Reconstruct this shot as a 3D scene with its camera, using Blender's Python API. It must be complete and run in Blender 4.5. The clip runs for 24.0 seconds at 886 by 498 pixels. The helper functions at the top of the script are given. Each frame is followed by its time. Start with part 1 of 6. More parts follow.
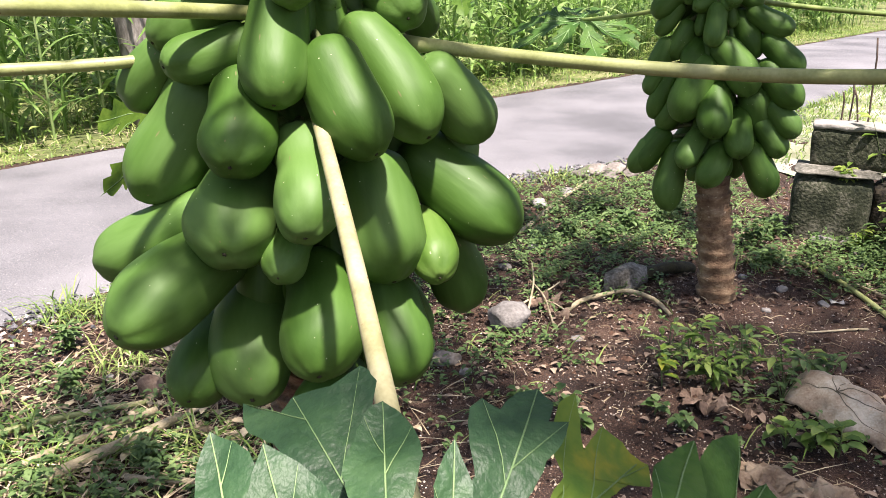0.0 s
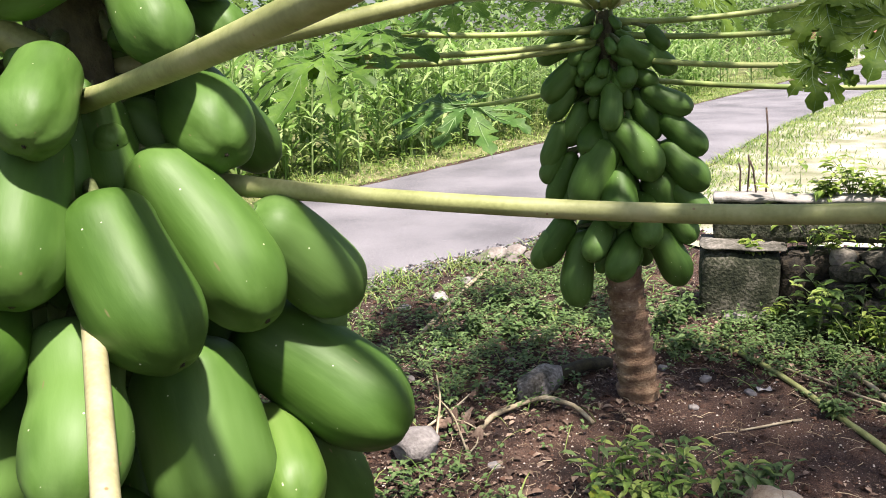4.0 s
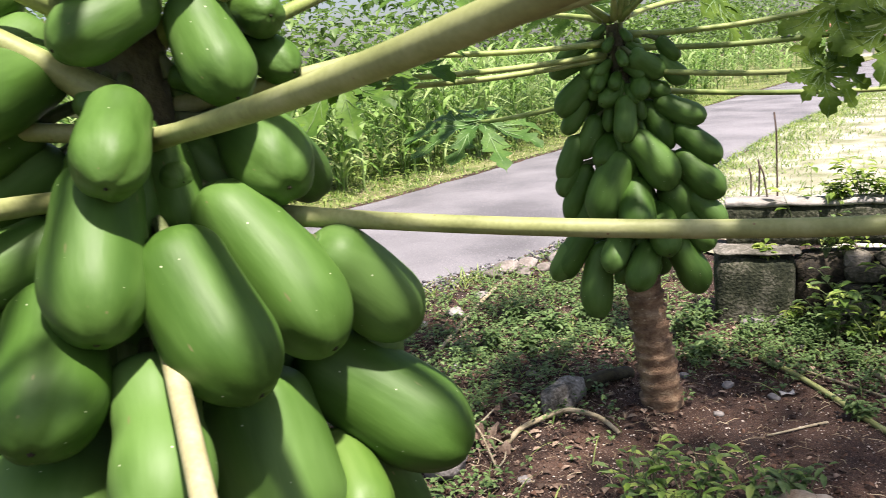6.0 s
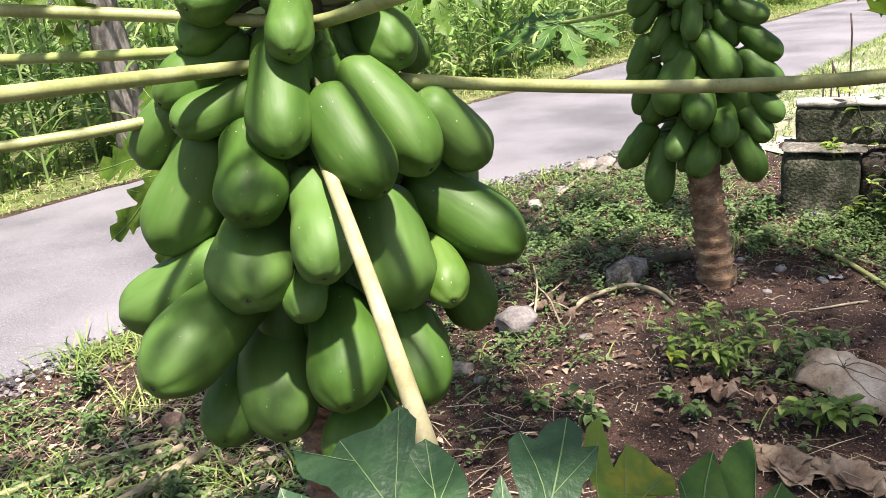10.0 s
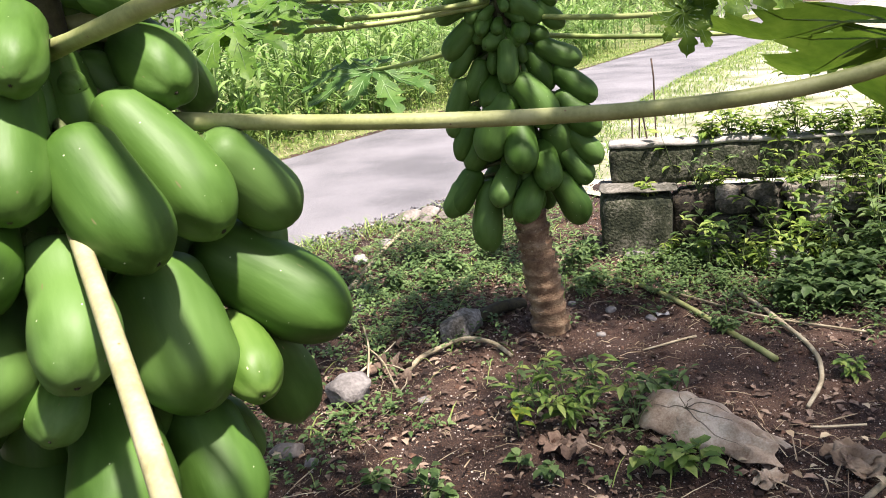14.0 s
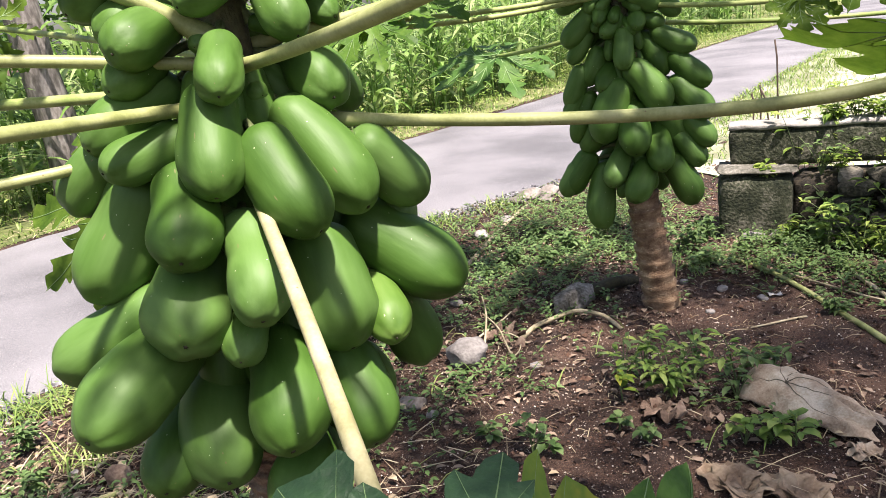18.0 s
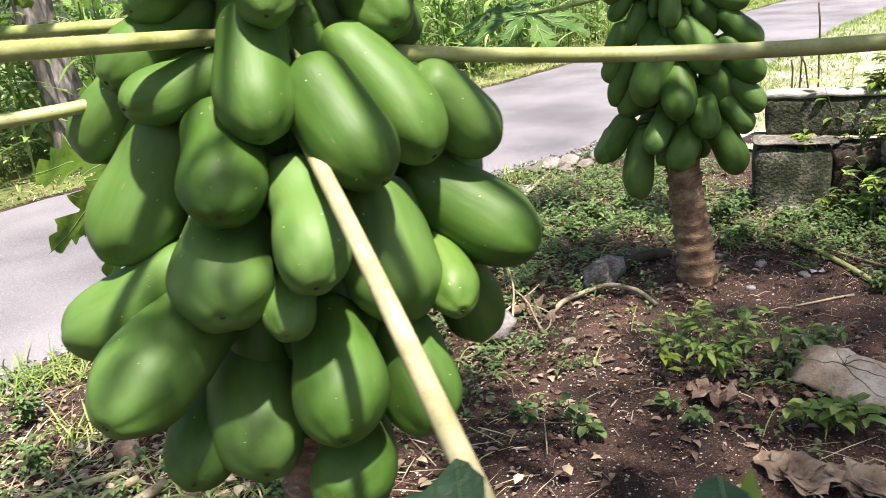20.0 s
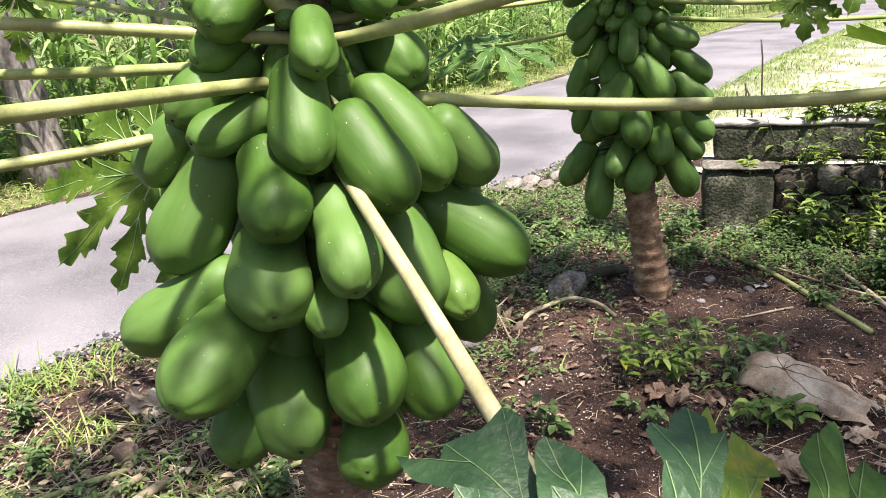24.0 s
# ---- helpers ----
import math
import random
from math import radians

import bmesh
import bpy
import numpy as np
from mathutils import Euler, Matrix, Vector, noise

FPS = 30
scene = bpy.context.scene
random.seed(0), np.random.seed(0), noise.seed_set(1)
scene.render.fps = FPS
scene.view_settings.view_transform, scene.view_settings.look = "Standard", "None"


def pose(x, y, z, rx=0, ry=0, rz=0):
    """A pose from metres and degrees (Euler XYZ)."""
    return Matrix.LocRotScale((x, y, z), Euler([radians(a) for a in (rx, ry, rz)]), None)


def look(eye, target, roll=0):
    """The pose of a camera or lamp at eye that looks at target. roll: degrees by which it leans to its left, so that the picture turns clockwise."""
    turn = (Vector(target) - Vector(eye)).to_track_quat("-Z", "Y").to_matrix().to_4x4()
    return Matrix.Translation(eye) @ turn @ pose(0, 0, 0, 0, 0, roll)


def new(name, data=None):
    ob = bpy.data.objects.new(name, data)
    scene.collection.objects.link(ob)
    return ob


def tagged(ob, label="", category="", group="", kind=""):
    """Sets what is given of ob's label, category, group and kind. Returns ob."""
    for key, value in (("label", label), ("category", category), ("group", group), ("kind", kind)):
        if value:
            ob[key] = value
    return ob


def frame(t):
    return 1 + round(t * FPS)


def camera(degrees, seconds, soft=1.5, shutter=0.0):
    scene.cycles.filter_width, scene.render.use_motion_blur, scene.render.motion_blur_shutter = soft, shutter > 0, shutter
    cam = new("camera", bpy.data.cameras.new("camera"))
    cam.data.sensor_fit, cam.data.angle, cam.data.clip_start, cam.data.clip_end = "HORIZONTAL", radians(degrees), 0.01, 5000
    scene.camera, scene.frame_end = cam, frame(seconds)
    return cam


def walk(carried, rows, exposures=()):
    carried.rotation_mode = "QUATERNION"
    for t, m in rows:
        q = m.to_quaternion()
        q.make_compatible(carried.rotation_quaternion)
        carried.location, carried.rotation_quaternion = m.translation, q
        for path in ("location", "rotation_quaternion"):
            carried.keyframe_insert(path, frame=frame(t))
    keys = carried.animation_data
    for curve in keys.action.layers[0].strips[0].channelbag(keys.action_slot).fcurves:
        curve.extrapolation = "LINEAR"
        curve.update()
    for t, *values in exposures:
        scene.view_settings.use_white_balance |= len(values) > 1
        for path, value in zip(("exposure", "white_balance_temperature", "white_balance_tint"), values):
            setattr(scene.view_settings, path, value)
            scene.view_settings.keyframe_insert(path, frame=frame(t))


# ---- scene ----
cam = camera(58.0, 24.0, soft=0.6, shutter=0.2)
PATH = [
    (0, (0.0, 0.091, 1.621), (0.006, 1.985, 0.977), -0.3),
    (0.5, (-0.014, 0.205, 1.614), (-0.007, 2.1, 0.975), -0.6),
    (1, (-0.005, 0.283, 1.615), (0.002, 2.178, 0.976), -1.0),
    (1.5, (0.005, 0.331, 1.616), (0.015, 2.228, 0.98), -1.9),
    (2, (0.02, 0.397, 1.615), (0.044, 2.292, 0.977), -3.0),
    (2.5, (0.045, 0.463, 1.62), (0.096, 2.357, 0.98), -3.4),
    (3, (0.066, 0.515, 1.635), (0.143, 2.409, 0.996), -4.2),
    (3.5, (0.078, 0.536, 1.657), (0.247, 2.453, 1.113), -3.1),
    (5.5, (0.06, 0.562, 1.67), (0.428, 2.48, 1.238), -4.1),
    (6, (0.001, 0.54, 1.686), (0.253, 2.474, 1.244), -4.9),
    (6.5, (-0.048, 0.427, 1.73), (0.0, 2.381, 1.307), -6.0),
    (7, (-0.037, 0.333, 1.737), (-0.059, 2.291, 1.331), -6.0),
    (7.5, (-0.047, 0.3, 1.676), (-0.095, 2.253, 1.247), -5.2),
    (8, (-0.064, 0.26, 1.606), (-0.141, 2.186, 1.073), -4.6),
    (8.5, (-0.049, 0.202, 1.607), (-0.14, 2.109, 1.012), -4.4),
    (9, (-0.027, 0.125, 1.647), (-0.109, 2.022, 1.019), -4.6),
    (9.5, (-0.021, 0.059, 1.687), (-0.041, 1.955, 1.052), -5.3),
    (10, (-0.023, 0.042, 1.685), (-0.009, 1.938, 1.048), -5.5),
    (10.5, (-0.013, 0.096, 1.68), (0.042, 1.993, 1.051), -5.8),
    (11, (0.021, 0.215, 1.679), (0.16, 2.121, 1.088), -6.5),
    (11.5, (0.052, 0.319, 1.689), (0.282, 2.239, 1.178), -6.8),
    (13.5, (0.052, 0.404, 1.626), (0.522, 2.285, 1.137), -6.6),
    (14, (0.02, 0.32, 1.619), (0.473, 2.189, 1.07), -5.4),
    (14.5, (0.001, 0.239, 1.633), (0.418, 2.107, 1.053), -5.0),
    (15, (-0.005, 0.164, 1.647), (0.352, 2.042, 1.06), -5.5),
    (15.5, (-0.002, 0.075, 1.657), (0.272, 1.966, 1.066), -6.1),
    (16, (-0.008, -0.009, 1.674), (0.189, 1.884, 1.058), -7.1),
    (16.5, (-0.005, -0.061, 1.682), (0.142, 1.837, 1.069), -7.6),
    (17, (0.001, -0.049, 1.683), (0.141, 1.855, 1.084), -7.4),
    (17.5, (0.0, -0.021, 1.688), (0.141, 1.887, 1.104), -7.2),
    (19.5, (-0.017, 0.245, 1.672), (0.134, 2.16, 1.114), -5.6),
    (20, (-0.114, 0.261, 1.614), (0.024, 2.152, 0.977), -5.8),
    (20.5, (-0.353, 0.362, 1.609), (-0.093, 2.235, 0.957), -4.5),
    (21, (-0.377, 0.4, 1.623), (0.024, 2.243, 0.957), -3.4),
    (21.5, (-0.255, 0.315, 1.648), (0.314, 2.121, 1.001), -3.7),
    (22, (-0.193, 0.227, 1.658), (0.373, 2.047, 1.052), -4.3),
    (22.5, (-0.195, 0.168, 1.671), (0.238, 2.033, 1.091), -4.3),
    (23, (-0.199, 0.114, 1.683), (0.181, 1.992, 1.11), -4.5),
    (23.5, (-0.211, 0.046, 1.686), (0.112, 1.935, 1.113), -4.7),
    (24, (-0.239, 0.026, 1.699), (0.017, 1.914, 1.092), -4.4),
]
EXPOSURES = [(0.0, 1.62, 6600, 21), (2.0, 1.58, 6600, 21), (3.5, 1.52, 6600, 21), (5.5, 1.46, 6600, 21), (7.0, 1.54, 6600, 21), (8.5, 1.6, 6600, 21), (24.0, 1.64, 6600, 21)]
walk(cam, [(t, look(eye, target, roll)) for t, eye, target, roll in PATH], EXPOSURES)

# ---- light ----
SUN = Vector((0.14, -0.36, 0.92)).normalized()
elev, azim = math.asin(SUN.z), math.atan2(SUN.x, SUN.y)
world = bpy.data.worlds.new("world")
scene.world = world
world.use_nodes = True
wn = world.node_tree.nodes
sky = wn.new("ShaderNodeTexSky")
sky.sky_type, sky.sun_disc = "NISHITA", False
sky.sun_elevation, sky.sun_rotation = elev, azim
sky.air_density, sky.dust_density = 1.0, 3.0
wn["Background"].inputs[1].default_value = 0.071
world.node_tree.links.new(sky.outputs[0], wn["Background"].inputs[0])
sun = new("sun", bpy.data.lights.new("sun", "SUN"))
sun.data.energy, sun.data.angle, sun.data.color = 4.5, radians(2.2), (1.0, 0.95, 0.86)
sun.matrix_world = look(SUN * 30, (0, 0, 0))


# ---- materials ----
def material(name, colors, scale=8.0, detail=5.0, rough=0.6, bump=0.2, bump_scale=60.0, vary=0.0, sheen=0.0,
             trans=0.0, spots=None, island=False, coat=0.0, stretch=(1, 1, 1), bump_dist=0.01, metal=0.0, spec=0.5, streak=None, swell=0.0, grain=0.35, along=False, scars=None):
    """Two-scale noise material; colors: dark to light stops; trans: share of light let through; spots: (colour, scale, size)."""
    m = bpy.data.materials.new(name)
    m.use_nodes = True
    n, l = m.node_tree.nodes, m.node_tree.links
    bsdf, out = n["Principled BSDF"], n["Material Output"]
    tc = n.new("ShaderNodeTexCoord")
    mp = n.new("ShaderNodeMapping")
    mp.inputs["Scale"].default_value = stretch
    coords = tc.outputs["Object"]
    if along:
        lengthwise = n.new("ShaderNodeAttribute")
        lengthwise.attribute_name = "lengthwise"
        coords = lengthwise.outputs["Vector"]
    l.new(coords, mp.inputs[0])
    big = n.new("ShaderNodeTexNoise")
    big.inputs["Scale"].default_value, big.inputs["Detail"].default_value = scale, detail
    l.new(mp.outputs[0], big.inputs["Vector"])
    small = n.new("ShaderNodeTexNoise")
    small.inputs["Scale"].default_value, small.inputs["Detail"].default_value = bump_scale, 4.0
    l.new(mp.outputs[0], small.inputs["Vector"])
    mixv = n.new("ShaderNodeMath")
    mixv.operation = "MULTIPLY_ADD"
    mixv.inputs[1].default_value = grain
    l.new(small.outputs[0], mixv.inputs[0])
    sub = n.new("ShaderNodeMath")
    sub.operation = "SUBTRACT"
    sub.inputs[1].default_value = grain / 2
    l.new(big.outputs[0], sub.inputs[0])
    l.new(sub.outputs[0], mixv.inputs[2])
    fac = mixv.outputs[0]
    if vary:
        info = n.new("ShaderNodeNewGeometry" if island else "ShaderNodeObjectInfo")
        rnd = n.new("ShaderNodeMath")
        rnd.operation = "MULTIPLY_ADD"
        rnd.inputs[1].default_value = vary
        l.new(info.outputs["Random Per Island" if island else "Random"], rnd.inputs[0])
        add = n.new("ShaderNodeMath")
        add.operation = "SUBTRACT"
        add.inputs[1].default_value = vary / 2
        l.new(fac, rnd.inputs[2])
        l.new(rnd.outputs[0], add.inputs[0])
        fac = add.outputs[0]
    ramp = n.new("ShaderNodeValToRGB")
    el = ramp.color_ramp.elements
    while len(el) < len(colors):
        el.new(0.5)
    for i, c in enumerate(colors):
        el[i].position = 0.3 + 0.4 * i / max(1, len(colors) - 1)
        el[i].color = (*c, 1)
    l.new(fac, ramp.inputs[0])
    col = ramp.outputs[0]
    if spots:
        vor = n.new("ShaderNodeTexVoronoi")
        vor.inputs["Scale"].default_value = spots[1]
        l.new(tc.outputs["Object"], vor.inputs["Vector"])
        edge = n.new("ShaderNodeMapRange")
        edge.inputs[1].default_value, edge.inputs[2].default_value = spots[2], spots[2] * 0.6
        l.new(vor.outputs["Distance"], edge.inputs[0])
        gate = n.new("ShaderNodeMath")
        gate.operation = "MULTIPLY"
        keep = n.new("ShaderNodeMath")
        keep.operation = "GREATER_THAN"
        keep.inputs[1].default_value = 0.72
        sep = n.new("ShaderNodeSeparateColor")
        l.new(vor.outputs["Color"], sep.inputs[0])
        l.new(sep.outputs[0], keep.inputs[0])
        l.new(edge.outputs[0], gate.inputs[0])
        l.new(keep.outputs[0], gate.inputs[1])
        mix = n.new("ShaderNodeMix")
        mix.data_type = "RGBA"
        l.new(gate.outputs[0], mix.inputs[0])
        l.new(col, mix.inputs[6])
        mix.inputs[7].default_value = (*spots[0], 1)
        col = mix.outputs[2]
    if scars:
        mp3 = n.new("ShaderNodeMapping")
        mp3.inputs["Scale"].default_value = (3.2, 3.2, 1.5)
        l.new(coords, mp3.inputs[0])
        wob = n.new("ShaderNodeMix")
        wob.data_type = "VECTOR"
        wob.inputs[0].default_value = 0.12
        l.new(mp3.outputs[0], wob.inputs[4])
        l.new(small.outputs["Color"], wob.inputs[5])
        nick = n.new("ShaderNodeTexVoronoi")
        nick.inputs["Scale"].default_value = 1.0
        l.new(wob.outputs[1], nick.inputs["Vector"])
        near_it = n.new("ShaderNodeMapRange")
        near_it.inputs[1].default_value, near_it.inputs[2].default_value = 0.075, 0.045
        l.new(nick.outputs["Distance"], near_it.inputs[0])
        mix3 = n.new("ShaderNodeMix")
        mix3.data_type = "RGBA"
        l.new(near_it.outputs[0], mix3.inputs[0])
        l.new(col, mix3.inputs[6])
        mix3.inputs[7].default_value = (*scars, 1)
        col = mix3.outputs[2]
    if streak:
        mp2 = n.new("ShaderNodeMapping")
        mp2.inputs["Scale"].default_value = (6, 6, 1.2)
        l.new(coords, mp2.inputs[0])
        sn = n.new("ShaderNodeTexNoise")
        sn.inputs["Scale"].default_value, sn.inputs["Detail"].default_value = 1.0, 3.0
        l.new(mp2.outputs[0], sn.inputs["Vector"])
        cutoff = n.new("ShaderNodeMapRange")
        cutoff.inputs[1].default_value, cutoff.inputs[2].default_value, cutoff.inputs[4].default_value = 0.62, 0.85, 0.14
        l.new(sn.outputs[0], cutoff.inputs[0])
        mix2 = n.new("ShaderNodeMix")
        mix2.data_type = "RGBA"
        l.new(cutoff.outputs[0], mix2.inputs[0])
        l.new(col, mix2.inputs[6])
        mix2.inputs[7].default_value = (*streak, 1)
        col = mix2.outputs[2]
    l.new(col, bsdf.inputs["Base Color"])
    bsdf.inputs["Roughness"].default_value = rough
    bsdf.inputs["Metallic"].default_value = metal
    bsdf.inputs["Specular IOR Level"].default_value = spec
    if coat:
        bsdf.inputs["Coat Weight"].default_value, bsdf.inputs["Coat Roughness"].default_value = coat, 0.35
    if sheen:
        bsdf.inputs["Sheen Weight"].default_value = sheen
    if bump:
        b = n.new("ShaderNodeBump")
        b.inputs["Strength"].default_value, b.inputs["Distance"].default_value = bump, bump_dist
        l.new(small.outputs[0], b.inputs["Height"])
        if swell:
            b2 = n.new("ShaderNodeBump")
            b2.inputs["Strength"].default_value, b2.inputs["Distance"].default_value = swell, 0.02
            l.new(big.outputs[0], b2.inputs["Height"])
            l.new(b2.outputs[0], b.inputs["Normal"])
        l.new(b.outputs[0], bsdf.inputs["Normal"])
    if trans:
        tr = n.new("ShaderNodeBsdfTranslucent")
        l.new(col, tr.inputs[0])
        ms = n.new("ShaderNodeMixShader")
        ms.inputs[0].default_value = trans
        l.new(bsdf.outputs[0], ms.inputs[1])
        l.new(tr.outputs[0], ms.inputs[2])
        l.new(ms.outputs[0], out.inputs[0])
    return m


FRUIT = material("papaya_skin", [(0.039, 0.096, 0.0115), (0.06, 0.134, 0.021), (0.086, 0.172, 0.037)], 1.2, 3, 0.54, 0.05, 7, vary=0.35, spec=0.3,
                 spots=((0.5, 0.57, 0.36), 55, 0.075), stretch=(1, 1, 0.6), streak=(0.16, 0.25, 0.085), swell=0.07, along=True, grain=0.14, scars=(0.13, 0.14, 0.05))
FRUIT_YELLOW = material("papaya_skin_turning", [(0.055, 0.122, 0.015), (0.078, 0.155, 0.023), (0.1, 0.178, 0.034)], 1.3, 3, 0.52, 0.035, 6, spec=0.33,
                        spots=((0.5, 0.55, 0.3), 55, 0.09), stretch=(1, 1, 0.6), coat=0.03, swell=0.1, along=True, grain=0.12)
STALK = material("fruit_stalk", [(0.06, 0.08, 0.025), (0.13, 0.16, 0.06)], 40, 4, 0.6, 0.3, 200)
PETIOLE = material("petiole_skin", [(0.19, 0.215, 0.07), (0.275, 0.305, 0.112), (0.36, 0.38, 0.17)], 14, 4, 0.5, 0.05, 160, vary=0.15,
                   spots=((0.2, 0.14, 0.06), 60, 0.12), stretch=(1, 1, 1))
PETIOLE_PALE = material("petiole_pale", [(0.24, 0.225, 0.105), (0.34, 0.32, 0.17), (0.43, 0.405, 0.24)], 14, 4, 0.5, 0.05, 160,
                        spots=((0.22, 0.13, 0.05), 45, 0.14))
PETIOLE_GREEN = material("petiole_green", [(0.15, 0.22, 0.05), (0.24, 0.31, 0.085), (0.34, 0.39, 0.14)], 14, 4, 0.5, 0.05, 160, vary=0.2)
BARK = material("papaya_bark", [(0.09, 0.05, 0.028), (0.2, 0.125, 0.07), (0.34, 0.245, 0.15)], 16, 7, 0.88, 0.8, 90, stretch=(1, 1, 1.3), spots=((0.4, 0.32, 0.22), 40, 0.22))
SCAR = material("blossom_scar", [(0.02, 0.018, 0.01), (0.05, 0.045, 0.02)], 30, 5, 0.9, 0.4, 120)
BLADE = material("leaf_blade", [(0.04, 0.105, 0.012), (0.075, 0.165, 0.02), (0.12, 0.225, 0.03)], 8, 4, 0.5, 0.3, 60, vary=0.15, trans=0.36, spec=0.25)
# yellower copy of BLADE: sun shining through is put into the colour
BLADE_SUN = material("leaf_blade_sun_tinted", [(0.045, 0.1, 0.009), (0.082, 0.152, 0.015), (0.13, 0.21, 0.026)], 8, 4, 0.6, 0.3, 60, trans=0.42, spec=0.2)
STEM_TOP = material("scarred_stem_top", [(0.03, 0.028, 0.014), (0.07, 0.065, 0.03), (0.12, 0.12, 0.055)], 18, 6, 0.8, 0.6, 90)
# sky sheen on the front leaf is put into this bluish colour
BLADE_FRONT = material("leaf_blade_bluish", [(0.018, 0.05, 0.02), (0.03, 0.078, 0.03), (0.055, 0.12, 0.045)], 12, 5, 0.5, 0.35, 90, vary=0.1, trans=0.12, spec=0.4)
# sunlight on the front lobes is lifted into this green
BLADE_SUNNY = material("leaf_blade_mid_green", [(0.032, 0.088, 0.015), (0.055, 0.13, 0.023), (0.092, 0.18, 0.036)], 12, 5, 0.55, 0.35, 90, trans=0.24, spec=0.25)
BLADE_YELLOW = material("leaf_blade_yellowing", [(0.085, 0.18, 0.026), (0.16, 0.25, 0.033), (0.38, 0.35, 0.038)], 18, 4, 0.55, 0.3, 70, trans=0.3, spec=0.3)
VEIN_DARK = material("leaf_vein_green", [(0.06, 0.12, 0.025), (0.11, 0.18, 0.05)], 30, 3, 0.6, 0.1, 200)
VEIN = material("leaf_vein", [(0.12, 0.22, 0.08), (0.21, 0.31, 0.13)], 30, 3, 0.6, 0.1, 200)
MEADOW = material("grassy_ground", [(0.06, 0.08, 0.02), (0.12, 0.14, 0.04), (0.2, 0.2, 0.09)], 1.3, 8, 0.95, 1.0, 40, bump_dist=0.02)
SOIL = material("dark_soil", [(0.0155, 0.007, 0.0038), (0.049, 0.0235, 0.0138), (0.118, 0.067, 0.043)], 3.6, 12, 0.95, 1.0, 190, bump_dist=0.02,
                spots=((0.35, 0.27, 0.21), 150, 0.3), grain=1.0)
ROAD = material("worn_asphalt", [(0.078, 0.078, 0.083), (0.14, 0.139, 0.146), (0.192, 0.19, 0.198)], 0.9, 14, 0.85, 0.7, 120, bump_dist=0.012, grain=0.75, spots=((0.28, 0.27, 0.27), 70, 0.28))
GRASS = material("grass_blades", [(0.09, 0.17, 0.025), (0.17, 0.27, 0.05), (0.3, 0.37, 0.11)], 2, 3, 0.6, 0, 20, vary=0.5, island=True, trans=0.35)
CORN = material("corn_leaves", [(0.11, 0.225, 0.038), (0.2, 0.335, 0.08), (0.34, 0.45, 0.18)], 2, 3, 0.5, 0, 20, vary=0.5, island=True, trans=0.4)
WEED = material("weed_leaves", [(0.06, 0.118, 0.03), (0.105, 0.182, 0.052), (0.17, 0.255, 0.09)], 12, 3, 0.55, 0.1, 60, vary=0.4, island=True, trans=0.3)
# yellow-green weeds, with the brightness of lit leaves put into the colour
WEED_YELLOW = material("lit_yellow_green_weed_leaves", [(0.08, 0.16, 0.022), (0.15, 0.25, 0.045), (0.27, 0.36, 0.085)], 12, 3, 0.55, 0.1, 60, vary=0.5, island=True, trans=0.3)
# lighter copy of the above: sun on the shrubs is put into the colour
SHRUB_SUN = material("sun_tinted_shrub_leaves", [(0.11, 0.2, 0.025), (0.21, 0.31, 0.05), (0.34, 0.43, 0.1)], 12, 3, 0.55, 0.1, 60, vary=0.5, island=True, trans=0.45)
STEM = material("weed_stem", [(0.06, 0.1, 0.03), (0.13, 0.17, 0.06)], 20, 3, 0.7, 0.1, 100)
DRY = material("dry_stick", [(0.2, 0.17, 0.1), (0.33, 0.28, 0.18), (0.46, 0.41, 0.28)], 18, 5, 0.8, 0.4, 140, vary=0.25)
STRAW = material("dry_straw", [(0.2, 0.15, 0.09), (0.34, 0.27, 0.17), (0.46, 0.39, 0.26)], 8, 3, 0.85, 0.1, 80, vary=0.6, island=True)
TAN = material("tan_dead_leaf", [(0.11, 0.07, 0.042), (0.21, 0.15, 0.098), (0.32, 0.25, 0.17)], 12, 6, 0.85, 0.5, 110)
LITTER = material("dead_leaves", [(0.06, 0.038, 0.025), (0.14, 0.092, 0.064), (0.27, 0.2, 0.145)], 10, 4, 0.85, 0.4, 90, vary=0.6, island=True)
GREYLEAF = material("grey_dried_leaf", [(0.22, 0.15, 0.095), (0.41, 0.33, 0.24), (0.6, 0.54, 0.43)], 9, 9, 0.8, 0.4, 130, grain=0.3)
RIB_DARK = material("dried_leaf_rib", [(0.1, 0.085, 0.055), (0.2, 0.17, 0.12)], 20, 4, 0.8, 0.3, 120)
STONE = material("grey_stone", [(0.13, 0.12, 0.11), (0.24, 0.225, 0.21), (0.36, 0.34, 0.32)], 7, 7, 0.85, 0.6, 60, vary=0.25)
STONE_MOSSY = material("mossy_stone", [(0.06, 0.055, 0.042), (0.16, 0.15, 0.13), (0.32, 0.305, 0.28)], 11, 9, 0.9, 0.9, 70, grain=0.7)
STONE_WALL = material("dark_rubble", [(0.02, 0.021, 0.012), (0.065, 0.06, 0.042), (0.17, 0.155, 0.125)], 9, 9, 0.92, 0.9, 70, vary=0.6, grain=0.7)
# earth behind the rubble; shade in the gaps is put into its near-black colour
CLOD_WALL = material("shaded_earth_core", [(0.01, 0.008, 0.005), (0.03, 0.024, 0.014), (0.07, 0.058, 0.038)], 9, 9, 0.95, 0.9, 60, grain=0.7)
STONE_PALE = material("pale_stone", [(0.09, 0.08, 0.068), (0.17, 0.15, 0.13), (0.28, 0.255, 0.23)], 7, 7, 0.85, 0.5, 60, vary=0.2)
PEBBLE = material("pebbles", [(0.08, 0.055, 0.04), (0.25, 0.19, 0.15), (0.55, 0.48, 0.41)], 9, 4, 0.85, 0.2, 90, vary=1.0, island=True)
